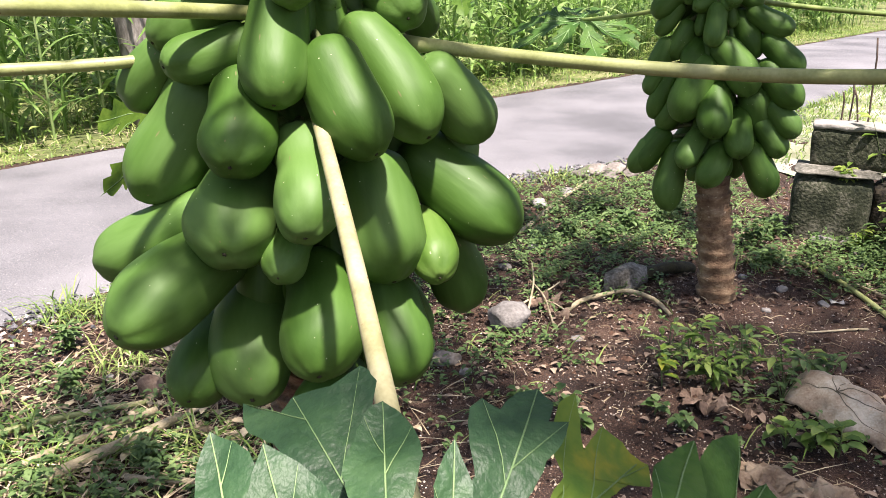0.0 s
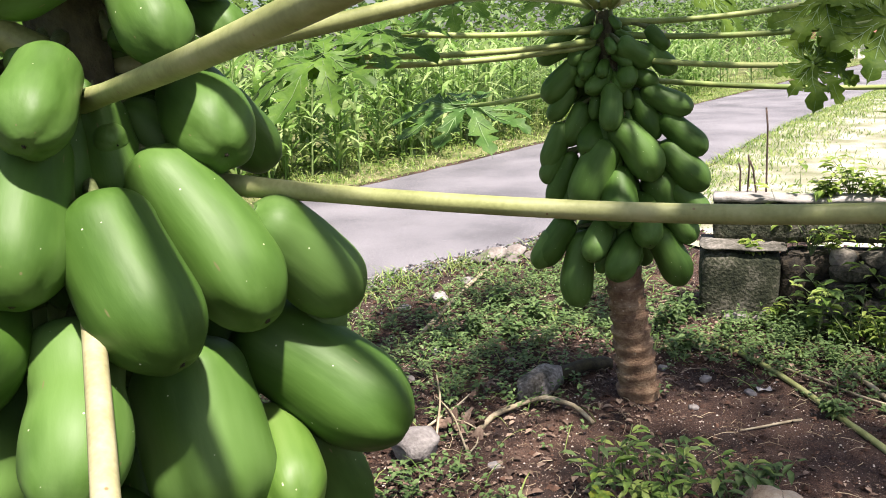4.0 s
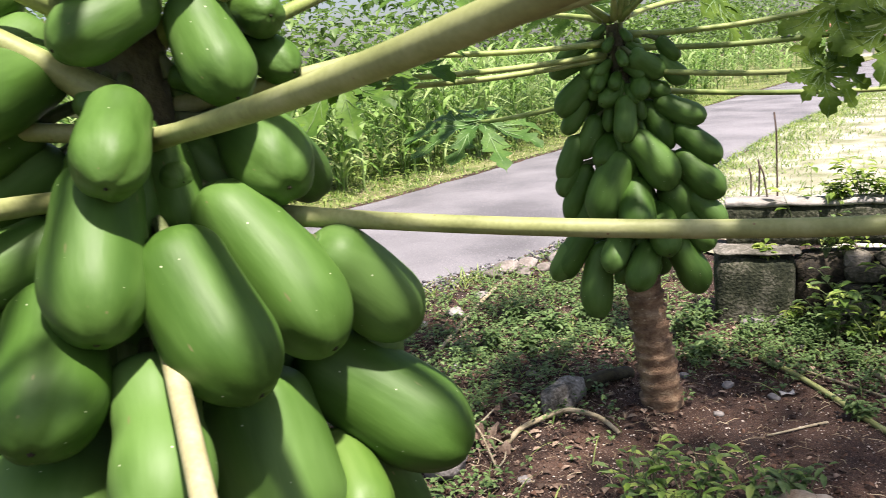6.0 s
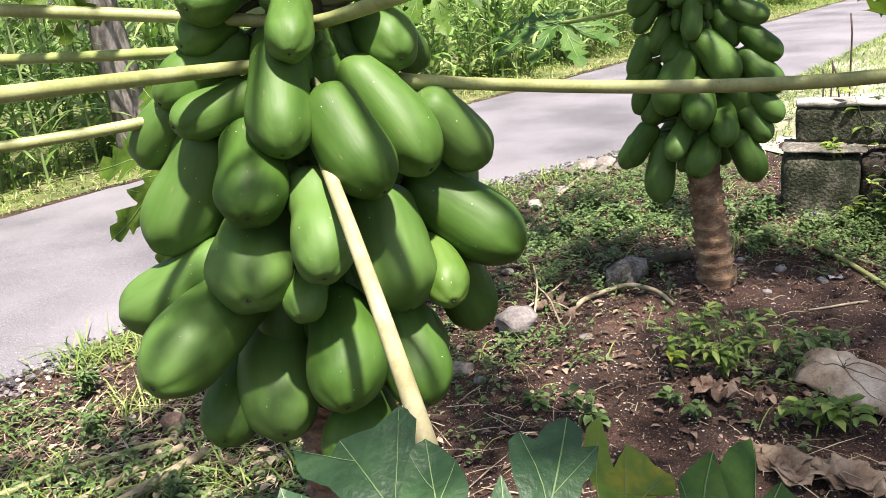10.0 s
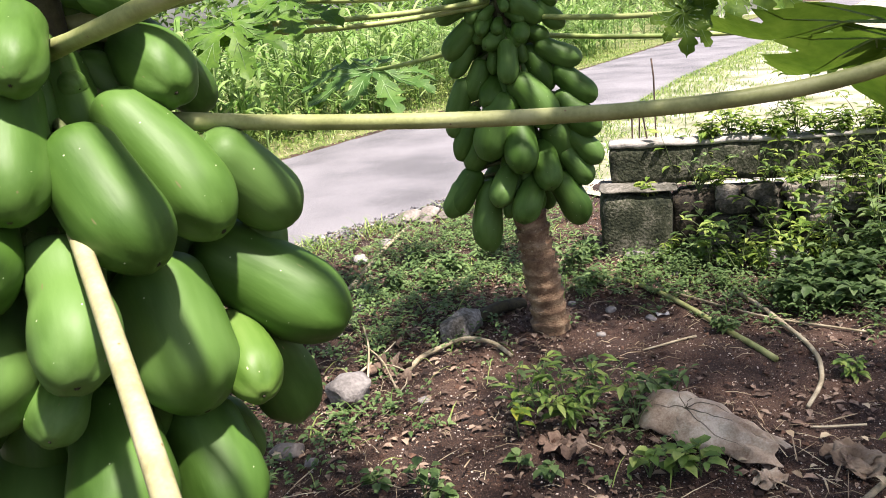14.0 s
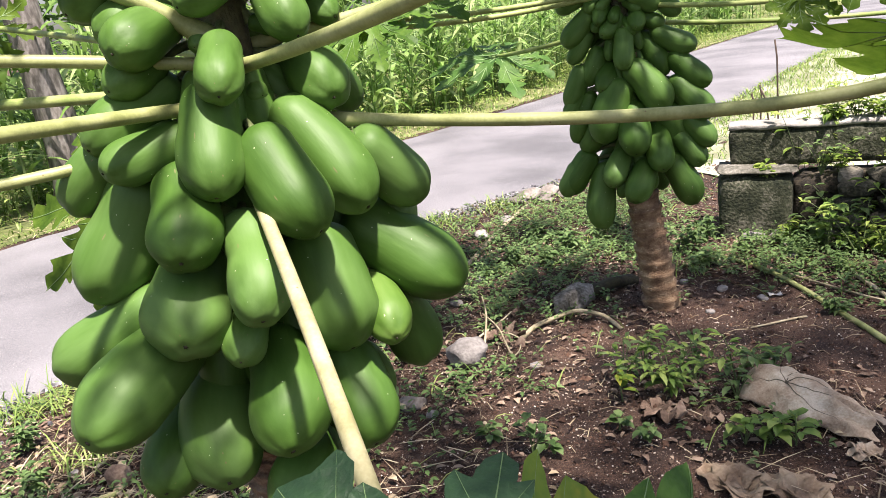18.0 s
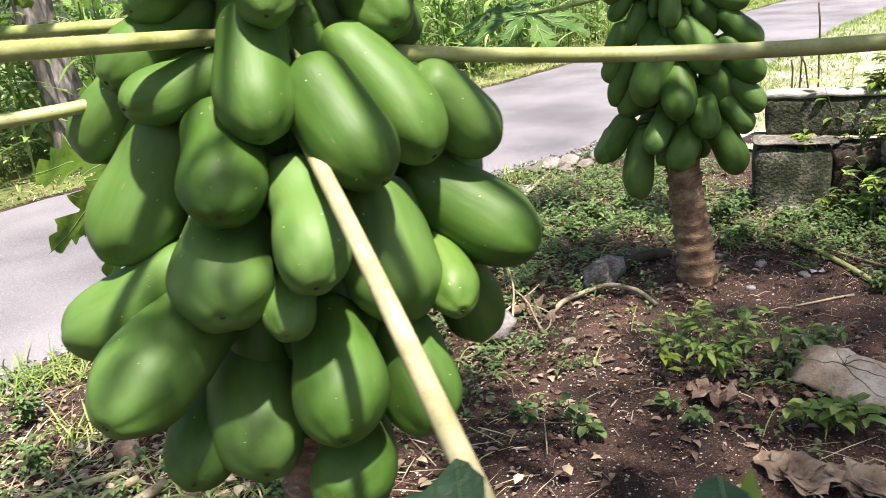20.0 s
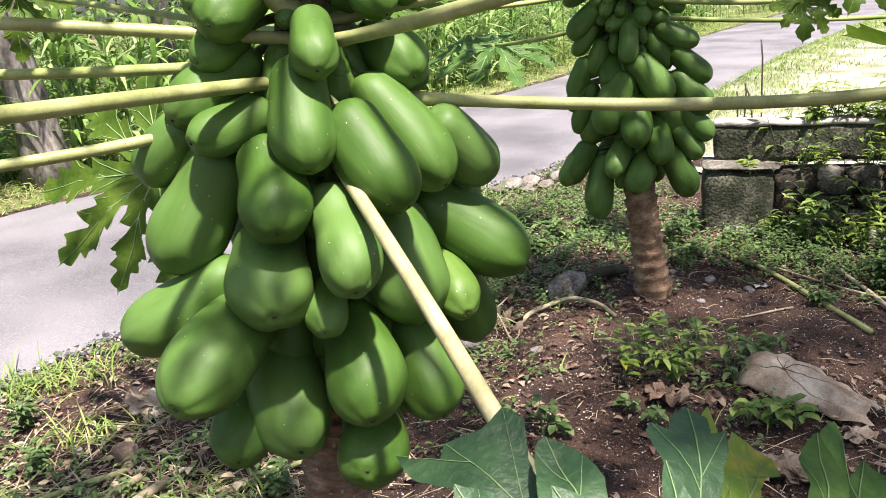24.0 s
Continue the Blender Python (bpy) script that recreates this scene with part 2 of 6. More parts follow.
CLOD = material("soil_clods", [(0.017, 0.008, 0.0045), (0.05, 0.0245, 0.0148), (0.105, 0.057, 0.036)], 20, 5, 0.95, 0.5, 90, vary=0.7, island=True)
# moss on the face, with the weeds' shade put into the same dark colour
CONCRETE = material("weathered_shaded_concrete", [(0.009, 0.014, 0.005), (0.032, 0.038, 0.018), (0.13, 0.126, 0.092)], 7, 14, 0.92, 1.0, 60, grain=0.7)
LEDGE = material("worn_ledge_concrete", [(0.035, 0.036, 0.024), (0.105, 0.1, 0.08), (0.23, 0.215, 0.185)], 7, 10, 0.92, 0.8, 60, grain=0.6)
# sunlight on the wall's top is put into the cap's pale colour
CONCRETE_TOP = material("pale_sunlit_concrete", [(0.15, 0.145, 0.125), (0.26, 0.25, 0.225), (0.38, 0.365, 0.335)], 5, 8, 0.9, 0.6, 60)
RUST = material("rusty_steel", [(0.05, 0.04, 0.035), (0.12, 0.08, 0.06)], 40, 4, 0.8, 0.3, 200, metal=0.3)
TREEBARK = material("grey_bark", [(0.055, 0.049, 0.04), (0.13, 0.117, 0.1), (0.26, 0.24, 0.215)], 11, 9, 0.9, 0.9, 30, stretch=(1, 1, 0.4), grain=0.6)
FOLIAGE = material("tree_leaves", [(0.05, 0.11, 0.02), (0.09, 0.17, 0.035), (0.15, 0.25, 0.06)], 1.5, 3, 0.55, 0, 20, vary=0.5, island=True, trans=0.35)
SEED = material("bright_gravel", [(0.11, 0.125, 0.055), (0.25, 0.245, 0.17), (0.47, 0.45, 0.41)], 1.6, 9, 0.9, 0.8, 60)
EDGE = material("crumbled_asphalt", [(0.05, 0.05, 0.055), (0.11, 0.108, 0.115), (0.2, 0.195, 0.2)], 20, 5, 0.9, 0.4, 90, vary=0.6, island=True)
PLASTER = material("added_wall_plaster", [(0.2, 0.18, 0.15), (0.3, 0.28, 0.24)], 2, 6, 0.9, 0.3, 30)
HOUSE = material("house_plaster", [(0.5, 0.47, 0.43), (0.62, 0.6, 0.56)], 2, 5, 0.8, 0.2, 40)
ROOF = material("clay_roof", [(0.18, 0.07, 0.045), (0.3, 0.13, 0.08)], 3, 5, 0.85, 0.5, 30)


# ---- builders ----
def link(name, bm, mat, parent=None, label="", smooth=True):
    me = bpy.data.meshes.new(name)
    if isinstance(bm, bmesh.types.BMesh):
        bm.to_mesh(me)
        bm.free()
    else:
        me.from_pydata(bm[0], [], bm[1])
    if smooth:
        me.polygons.foreach_set("use_smooth", [True] * len(me.polygons))
    for x in (mat if isinstance(mat, (list, tuple)) else [mat]):
        me.materials.append(x)
    ob = new(name, me)
    if parent:
        ob.parent = parent
    if label:
        tagged(ob, label)
    return ob


part = link


def empty(name, at, label, category, group="", kind=""):
    ob = new(name)
    ob.location = at
    ob.empty_display_size = 0.1
    return tagged(ob, label, category, group, kind)


def tube(path, radii, seg=10, cap=True):
    """Vertices and faces of a round tube along a path with a radius at each point."""
    vs, fs = [], []
    path = [Vector(p) for p in path]
    side = None
    for i, p in enumerate(path):
        d = (path[min(i + 1, len(path) - 1)] - path[max(i - 1, 0)]).normalized()
        if side is None:
            side = d.cross(Vector((0, 0, 1)))
            if side.length < 0.1:
                side = Vector((1, 0, 0))
        side = (side - d * side.dot(d)).normalized()
        up = d.cross(side)
        for k in range(seg):
            a = math.tau * k / seg
            vs.append(p + (side * math.cos(a) + up * math.sin(a)) * radii[i])
    for i in range(len(path) - 1):
        for k in range(seg):
            a, b = i * seg + k, i * seg + (k + 1) % seg
            fs.append((a, b, b + seg, a + seg))
    if cap:
        n = len(vs)
        vs += [path[0], path[-1]]
        last = (len(path) - 1) * seg
        for k in range(seg):
            fs.append((n, (k + 1) % seg, k))
            fs.append((n + 1, last + k, last + (k + 1) % seg))
    return vs, fs


def curve(a, b, c, n=16):
    a, b, c = Vector(a), Vector(b), Vector(c)
    return [(1 - t) ** 2 * a + 2 * t * (1 - t) * b + t * t * c for t in (i / n for i in range(n + 1))]


def local(data, origin):
    """Shift vertices so that they sit round an origin."""
    o = Vector(origin)
    return [Vector(v) - o for v in data[0]], data[1]


def smooth(a, b, x):
    t = min(1, max(0, (x - a) / (b - a)))
    return t * t * (3 - 2 * t)


# ---- papaya trees ----
def papaya(tree, shoulder, tip, r, waist=0.0, tone=0.0, seg=0, rings=22):
    """A long green fruit: narrow shoulder, full lower half, faint five-sided ridges and a puckered blossom end."""
    o = Vector(tree.location)
    seg = seg or (50 if tree == near_tree else 25)
    rings = 30 if tree == near_tree else rings
    r *= 1.04 if tree == near_tree else 0.95
    s, e = Vector(shoulder) - o, Vector(tip) - o
    d = (e - s).normalized()
    s, e = s - d * r * 0.8, e + d * r * (0.97 if tree == near_tree else 1.2)
    length = (e - s).length
    side = d.cross(Vector((0.31, 0.2, 0.93))).normalized()
    up = d.cross(side)
    rnd = random.Random(round(shoulder[0] * 7919 + tip[2] * 104729))
    twist, ridge = rnd.uniform(0, 6.28), rnd.uniform(0.016, 0.036)
    bend = side * rnd.uniform(-0.05, 0.05) * length + up * rnd.uniform(-0.04, 0.04) * length
    full, neck = rnd.uniform(0.5, 0.66), rnd.uniform(0.82, 0.94)
    waist = waist or rnd.choice((0.0, 0.02, 0.045))
    slant, point = rnd.uniform(-0.25, 0.25), rnd.uniform(0.52, 0.66)
    vs, fs, girth = [], [], []
    for i in range(rings + 1):
        u = 0.5 - 0.5 * math.cos(math.pi * i / rings)
        w = neck + (1.0 - neck) * smooth(0.1, full, u) - waist * math.exp(-((u - 0.40) / 0.14) ** 2)
        top = max(0.0, (0.22 - u) / 0.22)
        low = max(0.0, (u - 0.66) / 0.34)
        w *= math.sqrt(max(0.0, 1 - top ** 2.4)) * (1 - low ** 2.1) ** point if low < 1 else 0.0
        w = max(w, 0.25 if i == 0 else 0.0)
        if i == rings:
            w = 0.03
        girth.append(w)
        end = smooth(0.72, 0.98, u)
        c = s + d * length * (u - 0.02 * smooth(0.985, 1.0, u)) + bend * math.sin(math.pi * u)
        for k in range(seg):
            a = math.tau * k / seg
            five = math.cos(5 * a + twist)
            crease = abs(math.sin(2.5 * a + twist / 2)) ** 7
            v = Vector((1.3 * math.cos(a), 1.3 * math.sin(a), 2.6 * u + 9 * twist))
            lobes = 1 + ridge * five * (0.35 + 1.25 * end) - 0.042 * end * crease + 0.014 * math.sin(2 * a + twist + 3 * u)
            lobes += 0.026 * noise.noise(v) + 0.009 * noise.noise(v * 2.7) - 0.02 * end * max(0.0, five) ** 6 * smooth(0.9, 0.99, u)
            vs.append(c + (side * math.cos(a) + up * math.sin(a)) * r * w * lobes + d * r * 0.1 * slant * math.cos(a + twist) * end)
    for i in range(rings):
        for k in range(seg):
            a, b = i * seg + k, i * seg + (k + 1) % seg
            fs.append((a, b, b + seg, a + seg))
    fs.append(tuple(reversed(range(seg))))
    fs.append(tuple(rings * seg + k for k in range(seg)))
    fruit = part("fruit", (vs, fs), FRUIT_YELLOW if tone > 0.5 else FRUIT, tree, "yellowish green papaya beginning to turn" if tone > 0.5 else "")
    mark = fruit.data.attributes.new("lengthwise", "FLOAT_VECTOR", "POINT")
    shift = rnd.uniform(0, 40)
    mark.data.foreach_set("vector", [x for i in range(rings + 1) for k in range(seg) for x in (girth[i] * math.cos(math.tau * k / seg), girth[i] * math.sin(math.tau * k / seg), shift + 2.4 * i / rings)])
    # stalk back to the trunk
    axis = tree_axis(tree, s.z + o.z + 0.03) - o
    out = (s - axis)
    out.z = 0
    if out.length > 0.02:
        start = axis + out.normalized() * 0.045
        start.z = s.z + 0.025
        part("stalk", tube(curve(start, (start + s) / 2 + Vector((0, 0, 0.012)), s + d * r * 0.15, 5), [0.011, 0.01, 0.009, 0.009, 0.01, 0.013], 7), STALK, fruit)
    # blossom scar
    knob = tube([e - d * (0.006 + 0.02 * length), e - d * (0.02 * length - 0.002)], [r * 0.12, r * 0.05], 10)
    knob = ([q if i % 2 or i >= 20 else q.lerp(e - d * 0.004, 0.55) for i, q in enumerate(knob[0])], knob[1])
    part("blossom_scar", knob, SCAR, fruit)
    return fruit


AXES = {}


def tree_axis(tree, z):
    pts = AXES[tree.name]
    for (z0, p0), (z1, p1) in zip(pts, pts[1:]):
        if z <= z1:
            break
    t = min(1.2, max(-0.2, (z - z0) / (z1 - z0)))
    return Vector((p0[0] + (p1[0] - p0[0]) * t, p0[1] + (p1[1] - p0[1]) * t, z))


def papaya_trunk(tree, r0, r1, top, rings=44):
    """Tapered trunk with the stepped crescents that fallen leaves leave behind."""
    o = Vector(tree.location)
    z0, z1 = AXES[tree.name][0][0], top
    path, radii = [], []
    n = rings * 5
    for i in range(n + 1):
        t = i / n
        rise = t - (0.75 / n if i % 5 == 0 and i else 0.0)
        p = tree_axis(tree, z0 - 0.06 + (z1 - z0 + 0.06) * rise) - o
        ph = (0.0, 0.16, 0.45, 0.75, 1.0)[i % 5]
        flare = 0.35 * r0 * max(0, 1 - t * 9) ** 2
        path.append(p)
        radii.append((r0 + (r1 - r0) * t ** 0.8) * (0.95 + 0.16 * ph * (0.7 + 0.5 * abs(math.sin((i // 5) * 1.7)))) + flare)
    vs, fs = tube(path, radii, 28)
    out = []
    for v in vs:
        a = math.atan2(v.y - path[0].y, v.x - path[0].x)
        k = noise.noise(v * 18)
        out.append(v + Vector((k, noise.noise(v * 18 + Vector((9, 0, 0))), 0)) * 0.004 + Vector((0, 0, 0.007 * math.sin(2 * a + v.z * 9) + 0.003 * math.sin(5 * a + v.z * 31))))
    vs = out
    return part("trunk", (vs, fs), BARK, tree)


def petiole(tree, a, b, c, r=0.0125, green=False, r_end=None, label="", mat=None):
    o = Vector(tree.location)
    pts = [p - o for p in curve(a, b, c, 22)]
    r_end = r_end or r * 0.9
    radii = [r * (1 + 0.5 * max(0, 1 - i / 3)) * (1 - i / 22) + r_end * (i / 22) for i in range(23)]
    return part("petiole", tube(pts, radii, 12), mat or (PETIOLE_GREEN if green else PETIOLE), tree, label)


def leaf_mesh(size, lobes=9, seed=1, droop=0.3, spread=290, cut=0.8, wide=0.19):
    """A palmate papaya leaf round its stalk point: lobes with side points, and the ribs as thin tubes. x is ahead."""
    rnd = random.Random(seed)
    vs, fs, ribs = [], [], []
    for k in range(lobes):
        f = k / (lobes - 1) - 0.5
        ang = radians(spread) * f + rnd.uniform(-0.06, 0.06)
        ln = size * (1.0 - 0.55 * abs(f) ** 1.4) * rnd.uniform(0.9, 1.06)
        width = ln * rnd.uniform(wide - 0.03, wide + 0.03)
        d, q = Vector((math.cos(ang), math.sin(ang), 0)), Vector((-math.sin(ang), math.cos(ang), 0))
        curl = rnd.uniform(-0.15, 0.15)
        sink = droop * rnd.uniform(0.7, 1.3)

        def at(s, w):
            """A point s along the lobe and w across it."""
            p = d * (s * ln) + q * w
            rr = p.length / size
            p.z = -sink * size * rr * rr * 0.8 + abs(w) * 0.28 + curl * w + 0.012 * math.sin(9 * s + k)
            return p

        base = len(vs)
        steps = 44
        teeth = [(0.40, 0.75), (0.55, 1.0), (0.71, 0.75), (0.85, 0.42)]
        jit = [rnd.uniform(-0.025, 0.025) for _ in range(8)]
        for i in range(steps + 1):
            s = i / steps
            web = min(0.36 * s * ln, width * 0.62) * (1 - smooth(0.26, 0.4, s))
            row = []
            for sg in (1, -1):
                w = max(web, width * (1 - cut) * 0.95 * smooth(0.0, 0.12, s) * (1 - smooth(0.8, 1.0, s)))
                fwd = 0.0
                for e, (c, h) in enumerate(teeth):
                    g = max(0.0, 1 - abs(s - c - jit[e * 2 + (sg > 0)]) / 0.085) ** 0.75
                    w += width * min(1.0, cut * 1.15) * h * g * 0.85
                    fwd += 0.11 * g * h
                for j, z in ((0, 1.0), (1, 0.5)):
                    row.append(at(s + fwd * (1.0 if j == 0 else 0.4), sg * w * z))
            vs += [row[0], row[1], at(s, 0), row[3], row[2]]
            if i:
                for j in range(4):
                    a = base + (i - 1) * 5 + j
                    fs.append((a, a + 1, a + 6, a + 5))
        ribs.append([at(s, 0) + Vector((0, 0, 0.0015)) for s in (0, 0.2, 0.4, 0.6, 0.8, 0.97)])
        for c, h in teeth[:2]:
            for sg in (1, -1):
                ribs.append([at(c - 0.16, 0) + Vector((0, 0, 0.001)), at(c + 0.02, sg * width * 0.5) + Vector((0, 0, 0.001)), at(c + 0.09, sg * width * 1.1 * h) + Vector((0, 0, 0.001))])
    rv, rf = [], []
    for r in ribs:
        big = len(r) > 3
        v, f = tube(r, [(0.0023 if big else 0.0012) * (1 - 0.8 * i / (len(r) - 1)) * size / 0.3 for i in range(len(r))], 5, False)
        rf += [tuple(x + len(rv) for x in g) for g in f]
        rv += v
    return (vs, fs), (rv, rf)


def leaf(tree, at, ahead, up, size, seed=1, mat=None, label="", droop=0.3, lobes=9, spread=290, cut=0.8, wide=0.19):
    """A leaf blade hung at a stalk's end; ahead: where its middle lobe points; up: the way its face looks."""
    blade, ribs = leaf_mesh(size, lobes, seed, droop, spread, cut, wide)
    x = Vector(ahead).normalized()
    z = Vector(up)
    z = (z - x * z.dot(x)).normalized()
    m = Matrix((x, z.cross(x), z)).transposed()
    o = Vector(at) - Vector(tree.location)
    ob = part("leaf_blade", ([m @ v + o for v in blade[0]], blade[1]), mat or BLADE, tree, label)
    part("vein", ([m @ v + o for v in ribs[0]], ribs[1]), VEIN_DARK if mat in (None, BLADE) else VEIN, ob)
    return ob


near_tree = empty("papaya_tree", (-0.27, 1.66, 0.1), "papaya tree crowded with large green fruit in layers", "papaya tree", "papaya trees")
AXES[near_tree.name] = [(0.1, (-0.33, 1.70)), (0.8, (-0.30, 1.69)), (1.5, (-0.265, 1.68)), (2.05, (-0.24, 1.72))]
papaya_trunk(near_tree, 0.085, 0.058, 1.62)
part("stem_top", tube([tree_axis(near_tree, 1.60 + 0.05 * i) - near_tree.location for i in range(11)], [(0.056 - 0.002 * i) * (1 + 0.06 * (i % 2)) for i in range(11)], 14), STEM_TOP, near_tree, "dark scarred stem top")
# each fruit: shoulder centre, tip centre, radius (waist: pinched middle, tone: 0 dark to 1 yellowish)
papaya(near_tree, (-0.240, 1.546, 1.661), (-0.240, 1.469, 1.611), 0.043)
papaya(near_tree, (-0.274, 1.533, 1.566), (-0.274, 1.454, 1.466), 0.060, waist=0.04)
papaya(near_tree, (-0.354, 1.520, 1.424), (-0.345, 1.413, 1.360), 0.063, waist=0.05)
papaya(near_tree, (-0.368, 1.559, 1.243), (-0.366, 1.437, 1.202), 0.077)
papaya(near_tree, (-0.442, 1.557, 1.105), (-0.521, 1.393, 1.062), 0.078)
papaya(near_tree, (-0.480, 1.587, 1.189), (-0.634, 1.601, 1.101), 0.064)
papaya(near_tree, (-0.464, 1.621, 1.398), (-0.542, 1.603, 1.275), 0.075)
papaya(near_tree, (-0.513, 1.633, 1.482), (-0.568, 1.657, 1.420), 0.051)
papaya(near_tree, (-0.370, 1.589, 1.507), (-0.447, 1.532, 1.485), 0.044)
papaya(near_tree, (-0.389, 1.670, 1.590), (-0.479, 1.602, 1.535), 0.056)
papaya(near_tree, (-0.395, 1.645, 1.644), (-0.432, 1.591, 1.624), 0.040)
papaya(near_tree, (-0.352, 1.627, 1.721), (-0.395, 1.544, 1.691), 0.050)
papaya(near_tree, (-0.378, 1.675, 1.758), (-0.428, 1.615, 1.725), 0.048)
papaya(near_tree, (-0.408, 1.683, 1.823), (-0.477, 1.638, 1.777), 0.050)
papaya(near_tree, (-0.274, 1.630, 1.836), (-0.263, 1.563, 1.830), 0.037)
papaya(near_tree, (-0.218, 1.602, 1.790), (-0.274, 1.560, 1.757), 0.038)
papaya(near_tree, (-0.144, 1.631, 1.773), (-0.115, 1.580, 1.702), 0.044)
papaya(near_tree, (-0.165, 1.660, 1.838), (-0.160, 1.596, 1.832), 0.033)
papaya(near_tree, (-0.089, 1.701, 1.855), (-0.136, 1.662, 1.851), 0.028)
papaya(near_tree, (-0.098, 1.710, 1.790), (-0.068, 1.658, 1.776), 0.031)
papaya(near_tree, (-0.089, 1.722, 1.731), (-0.051, 1.680, 1.707), 0.030)
papaya(near_tree, (-0.110, 1.730, 1.614), (-0.073, 1.634, 1.571), 0.056)
papaya(near_tree, (-0.069, 1.732, 1.600), (-0.038, 1.799, 1.535), 0.042)
papaya(near_tree, (-0.189, 1.795, 1.612), (-0.173, 1.730, 1.573), 0.043)
papaya(near_tree, (-0.137, 1.609, 1.515), (-0.051, 1.550, 1.390), 0.063)
papaya(near_tree, (-0.188, 1.515, 1.473), (-0.133, 1.448, 1.381), 0.062)
papaya(near_tree, (-0.006, 1.605, 1.442), (0.058, 1.626, 1.366), 0.056)
papaya(near_tree, (-0.008, 1.752, 1.294), (0.029, 1.686, 1.290), 0.051)
papaya(near_tree, (-0.028, 1.666, 1.268), (0.098, 1.618, 1.179), 0.073)
papaya(near_tree, (-0.130, 1.570, 1.252), (-0.104, 1.526, 1.143), 0.077)
papaya(near_tree, (-0.249, 1.487, 1.333), (-0.227, 1.367, 1.251), 0.057, waist=0.13)
papaya(near_tree, (-0.268, 1.489, 1.167), (-0.277, 1.418, 1.142), 0.039)
papaya(near_tree, (-0.237, 1.529, 1.070), (-0.222, 1.406, 0.996), 0.076)
papaya(near_tree, (-0.379, 1.631, 0.974), (-0.365, 1.499, 0.899), 0.079)
papaya(near_tree, (-0.472, 1.603, 0.921), (-0.479, 1.495, 0.878), 0.060)
papaya(near_tree, (-0.110, 1.578, 1.009), (-0.085, 1.502, 0.930), 0.068)
papaya(near_tree, (-0.080, 1.741, 0.955), (-0.055, 1.765, 0.864), 0.038)
papaya(near_tree, (-0.041, 1.625, 1.149), (-0.012, 1.523, 1.106), 0.046, tone=0.9)
papaya(near_tree, (0.005, 1.668, 1.099), (0.041, 1.704, 0.983), 0.060, tone=0.45)
papaya(near_tree, (-0.218, 1.580, 0.820), (-0.230, 1.434, 0.835), 0.071)
# fruit hidden behind the outer layers
for i in range(16):
    z = 0.84 + 0.05 * i
    a = 0.15 + 2.7 * ((i * 0.618) % 1)
    c = tree_axis(near_tree, z + 0.1)
    d = Vector((math.cos(a), math.sin(a), 0))
    papaya(near_tree, c + d * 0.08, c + d * 0.16 - Vector((0, 0, 0.12)), 0.055 if i < 11 else 0.042)
for z in (0.98, 1.10, 1.22, 1.36, 1.48, 1.60):
    for a in (-2.3, -1.57, -0.8):
        c = tree_axis(near_tree, z)
        d = Vector((math.cos(a), math.sin(a), 0))
        papaya(near_tree, c + d * 0.06, c + d * 0.085 - Vector((0, 0, 0.08)), 0.04)
papaya(near_tree, (-0.12, 1.72, 1.36), (-0.085, 1.70, 1.23), 0.06)
papaya(near_tree, (-0.20, 1.60, 1.18), (-0.19, 1.57, 1.06), 0.05)
papaya(near_tree, (-0.34, 1.62, 1.12), (-0.36, 1.60, 1.0), 0.05)
# young fruit and dark bracts close to the stem
for a, z, s in ((-1.2, 1.66, 0.018), (-0.9, 1.60, 0.022), (-1.9, 1.70, 0.02), (-0.6, 1.545, 0.02), (-0.75, 1.52, 0.017), (-2.4, 1.60, 0.016), (-1.5, 1.79, 0.02), (-0.3, 1.72, 0.02)):
    c = tree_axis(near_tree, z)
    d = Vector((math.cos(a), math.sin(a), -0.25))
    papaya(near_tree, c + d * 0.075, c + d * (0.075 + s), s)

# stalks: root, bend, end
petiole(near_tree, (-0.200, 1.715, 1.517), (0.832, 1.242, 1.410), (0.934, 1.180, 1.552), label="long pale stalk with worn spots")
petiole(near_tree, (-0.257, 1.640, 1.457), (-0.132, 1.197, 1.291), (0.000, 0.615, 1.075), 0.0125, r_end=0.0135, label="pale yellowish stalk hanging forward", mat=PETIOLE_PALE)
petiole(near_tree, (-0.276, 1.700, 1.616), (0.115, 1.005, 1.688), (0.380, 0.760, 1.830), 0.0125, r_end=0.014)
petiole(near_tree, (-0.247, 1.732, 1.658), (0.176, 1.672, 1.711), (0.700, 1.570, 1.840))
petiole(near_tree, (-0.280, 1.700, 1.553), (-0.473, 1.382, 1.583), (-1.060, 0.560, 1.620), 0.0135)
petiole(near_tree, (-0.270, 1.735, 1.510), (-0.567, 1.627, 1.456), (-0.940, 1.390, 1.480), 0.012)
petiole(near_tree, (-0.255, 1.640, 1.632), (-0.480, 1.578, 1.671), (-0.960, 1.540, 1.730), 0.0125)
petiole(near_tree, (-0.248, 1.731, 1.589), (-0.596, 1.813, 1.586), (-1.100, 1.910, 1.615), 0.0125, True)
petiole(near_tree, (-0.264, 1.620, 1.680), (-0.458, 1.553, 1.838), (-0.760, 1.590, 1.930), 0.017)
petiole(near_tree, (-0.237, 1.730, 1.724), (-0.542, 1.843, 1.803), (-1.000, 1.950, 1.910), 0.0125)
petiole(near_tree, (-0.260, 1.640, 1.772), (-0.347, 1.584, 1.811), (-0.700, 1.480, 2.080), 0.017, True)
petiole(near_tree, (-0.230, 1.720, 1.750), (-0.114, 1.622, 1.807), (0.450, 1.120, 2.050), 0.017, True)
petiole(near_tree, (-0.260, 1.740, 1.690), (-0.068, 1.932, 1.792), (0.300, 2.240, 1.950), 0.0125, True)
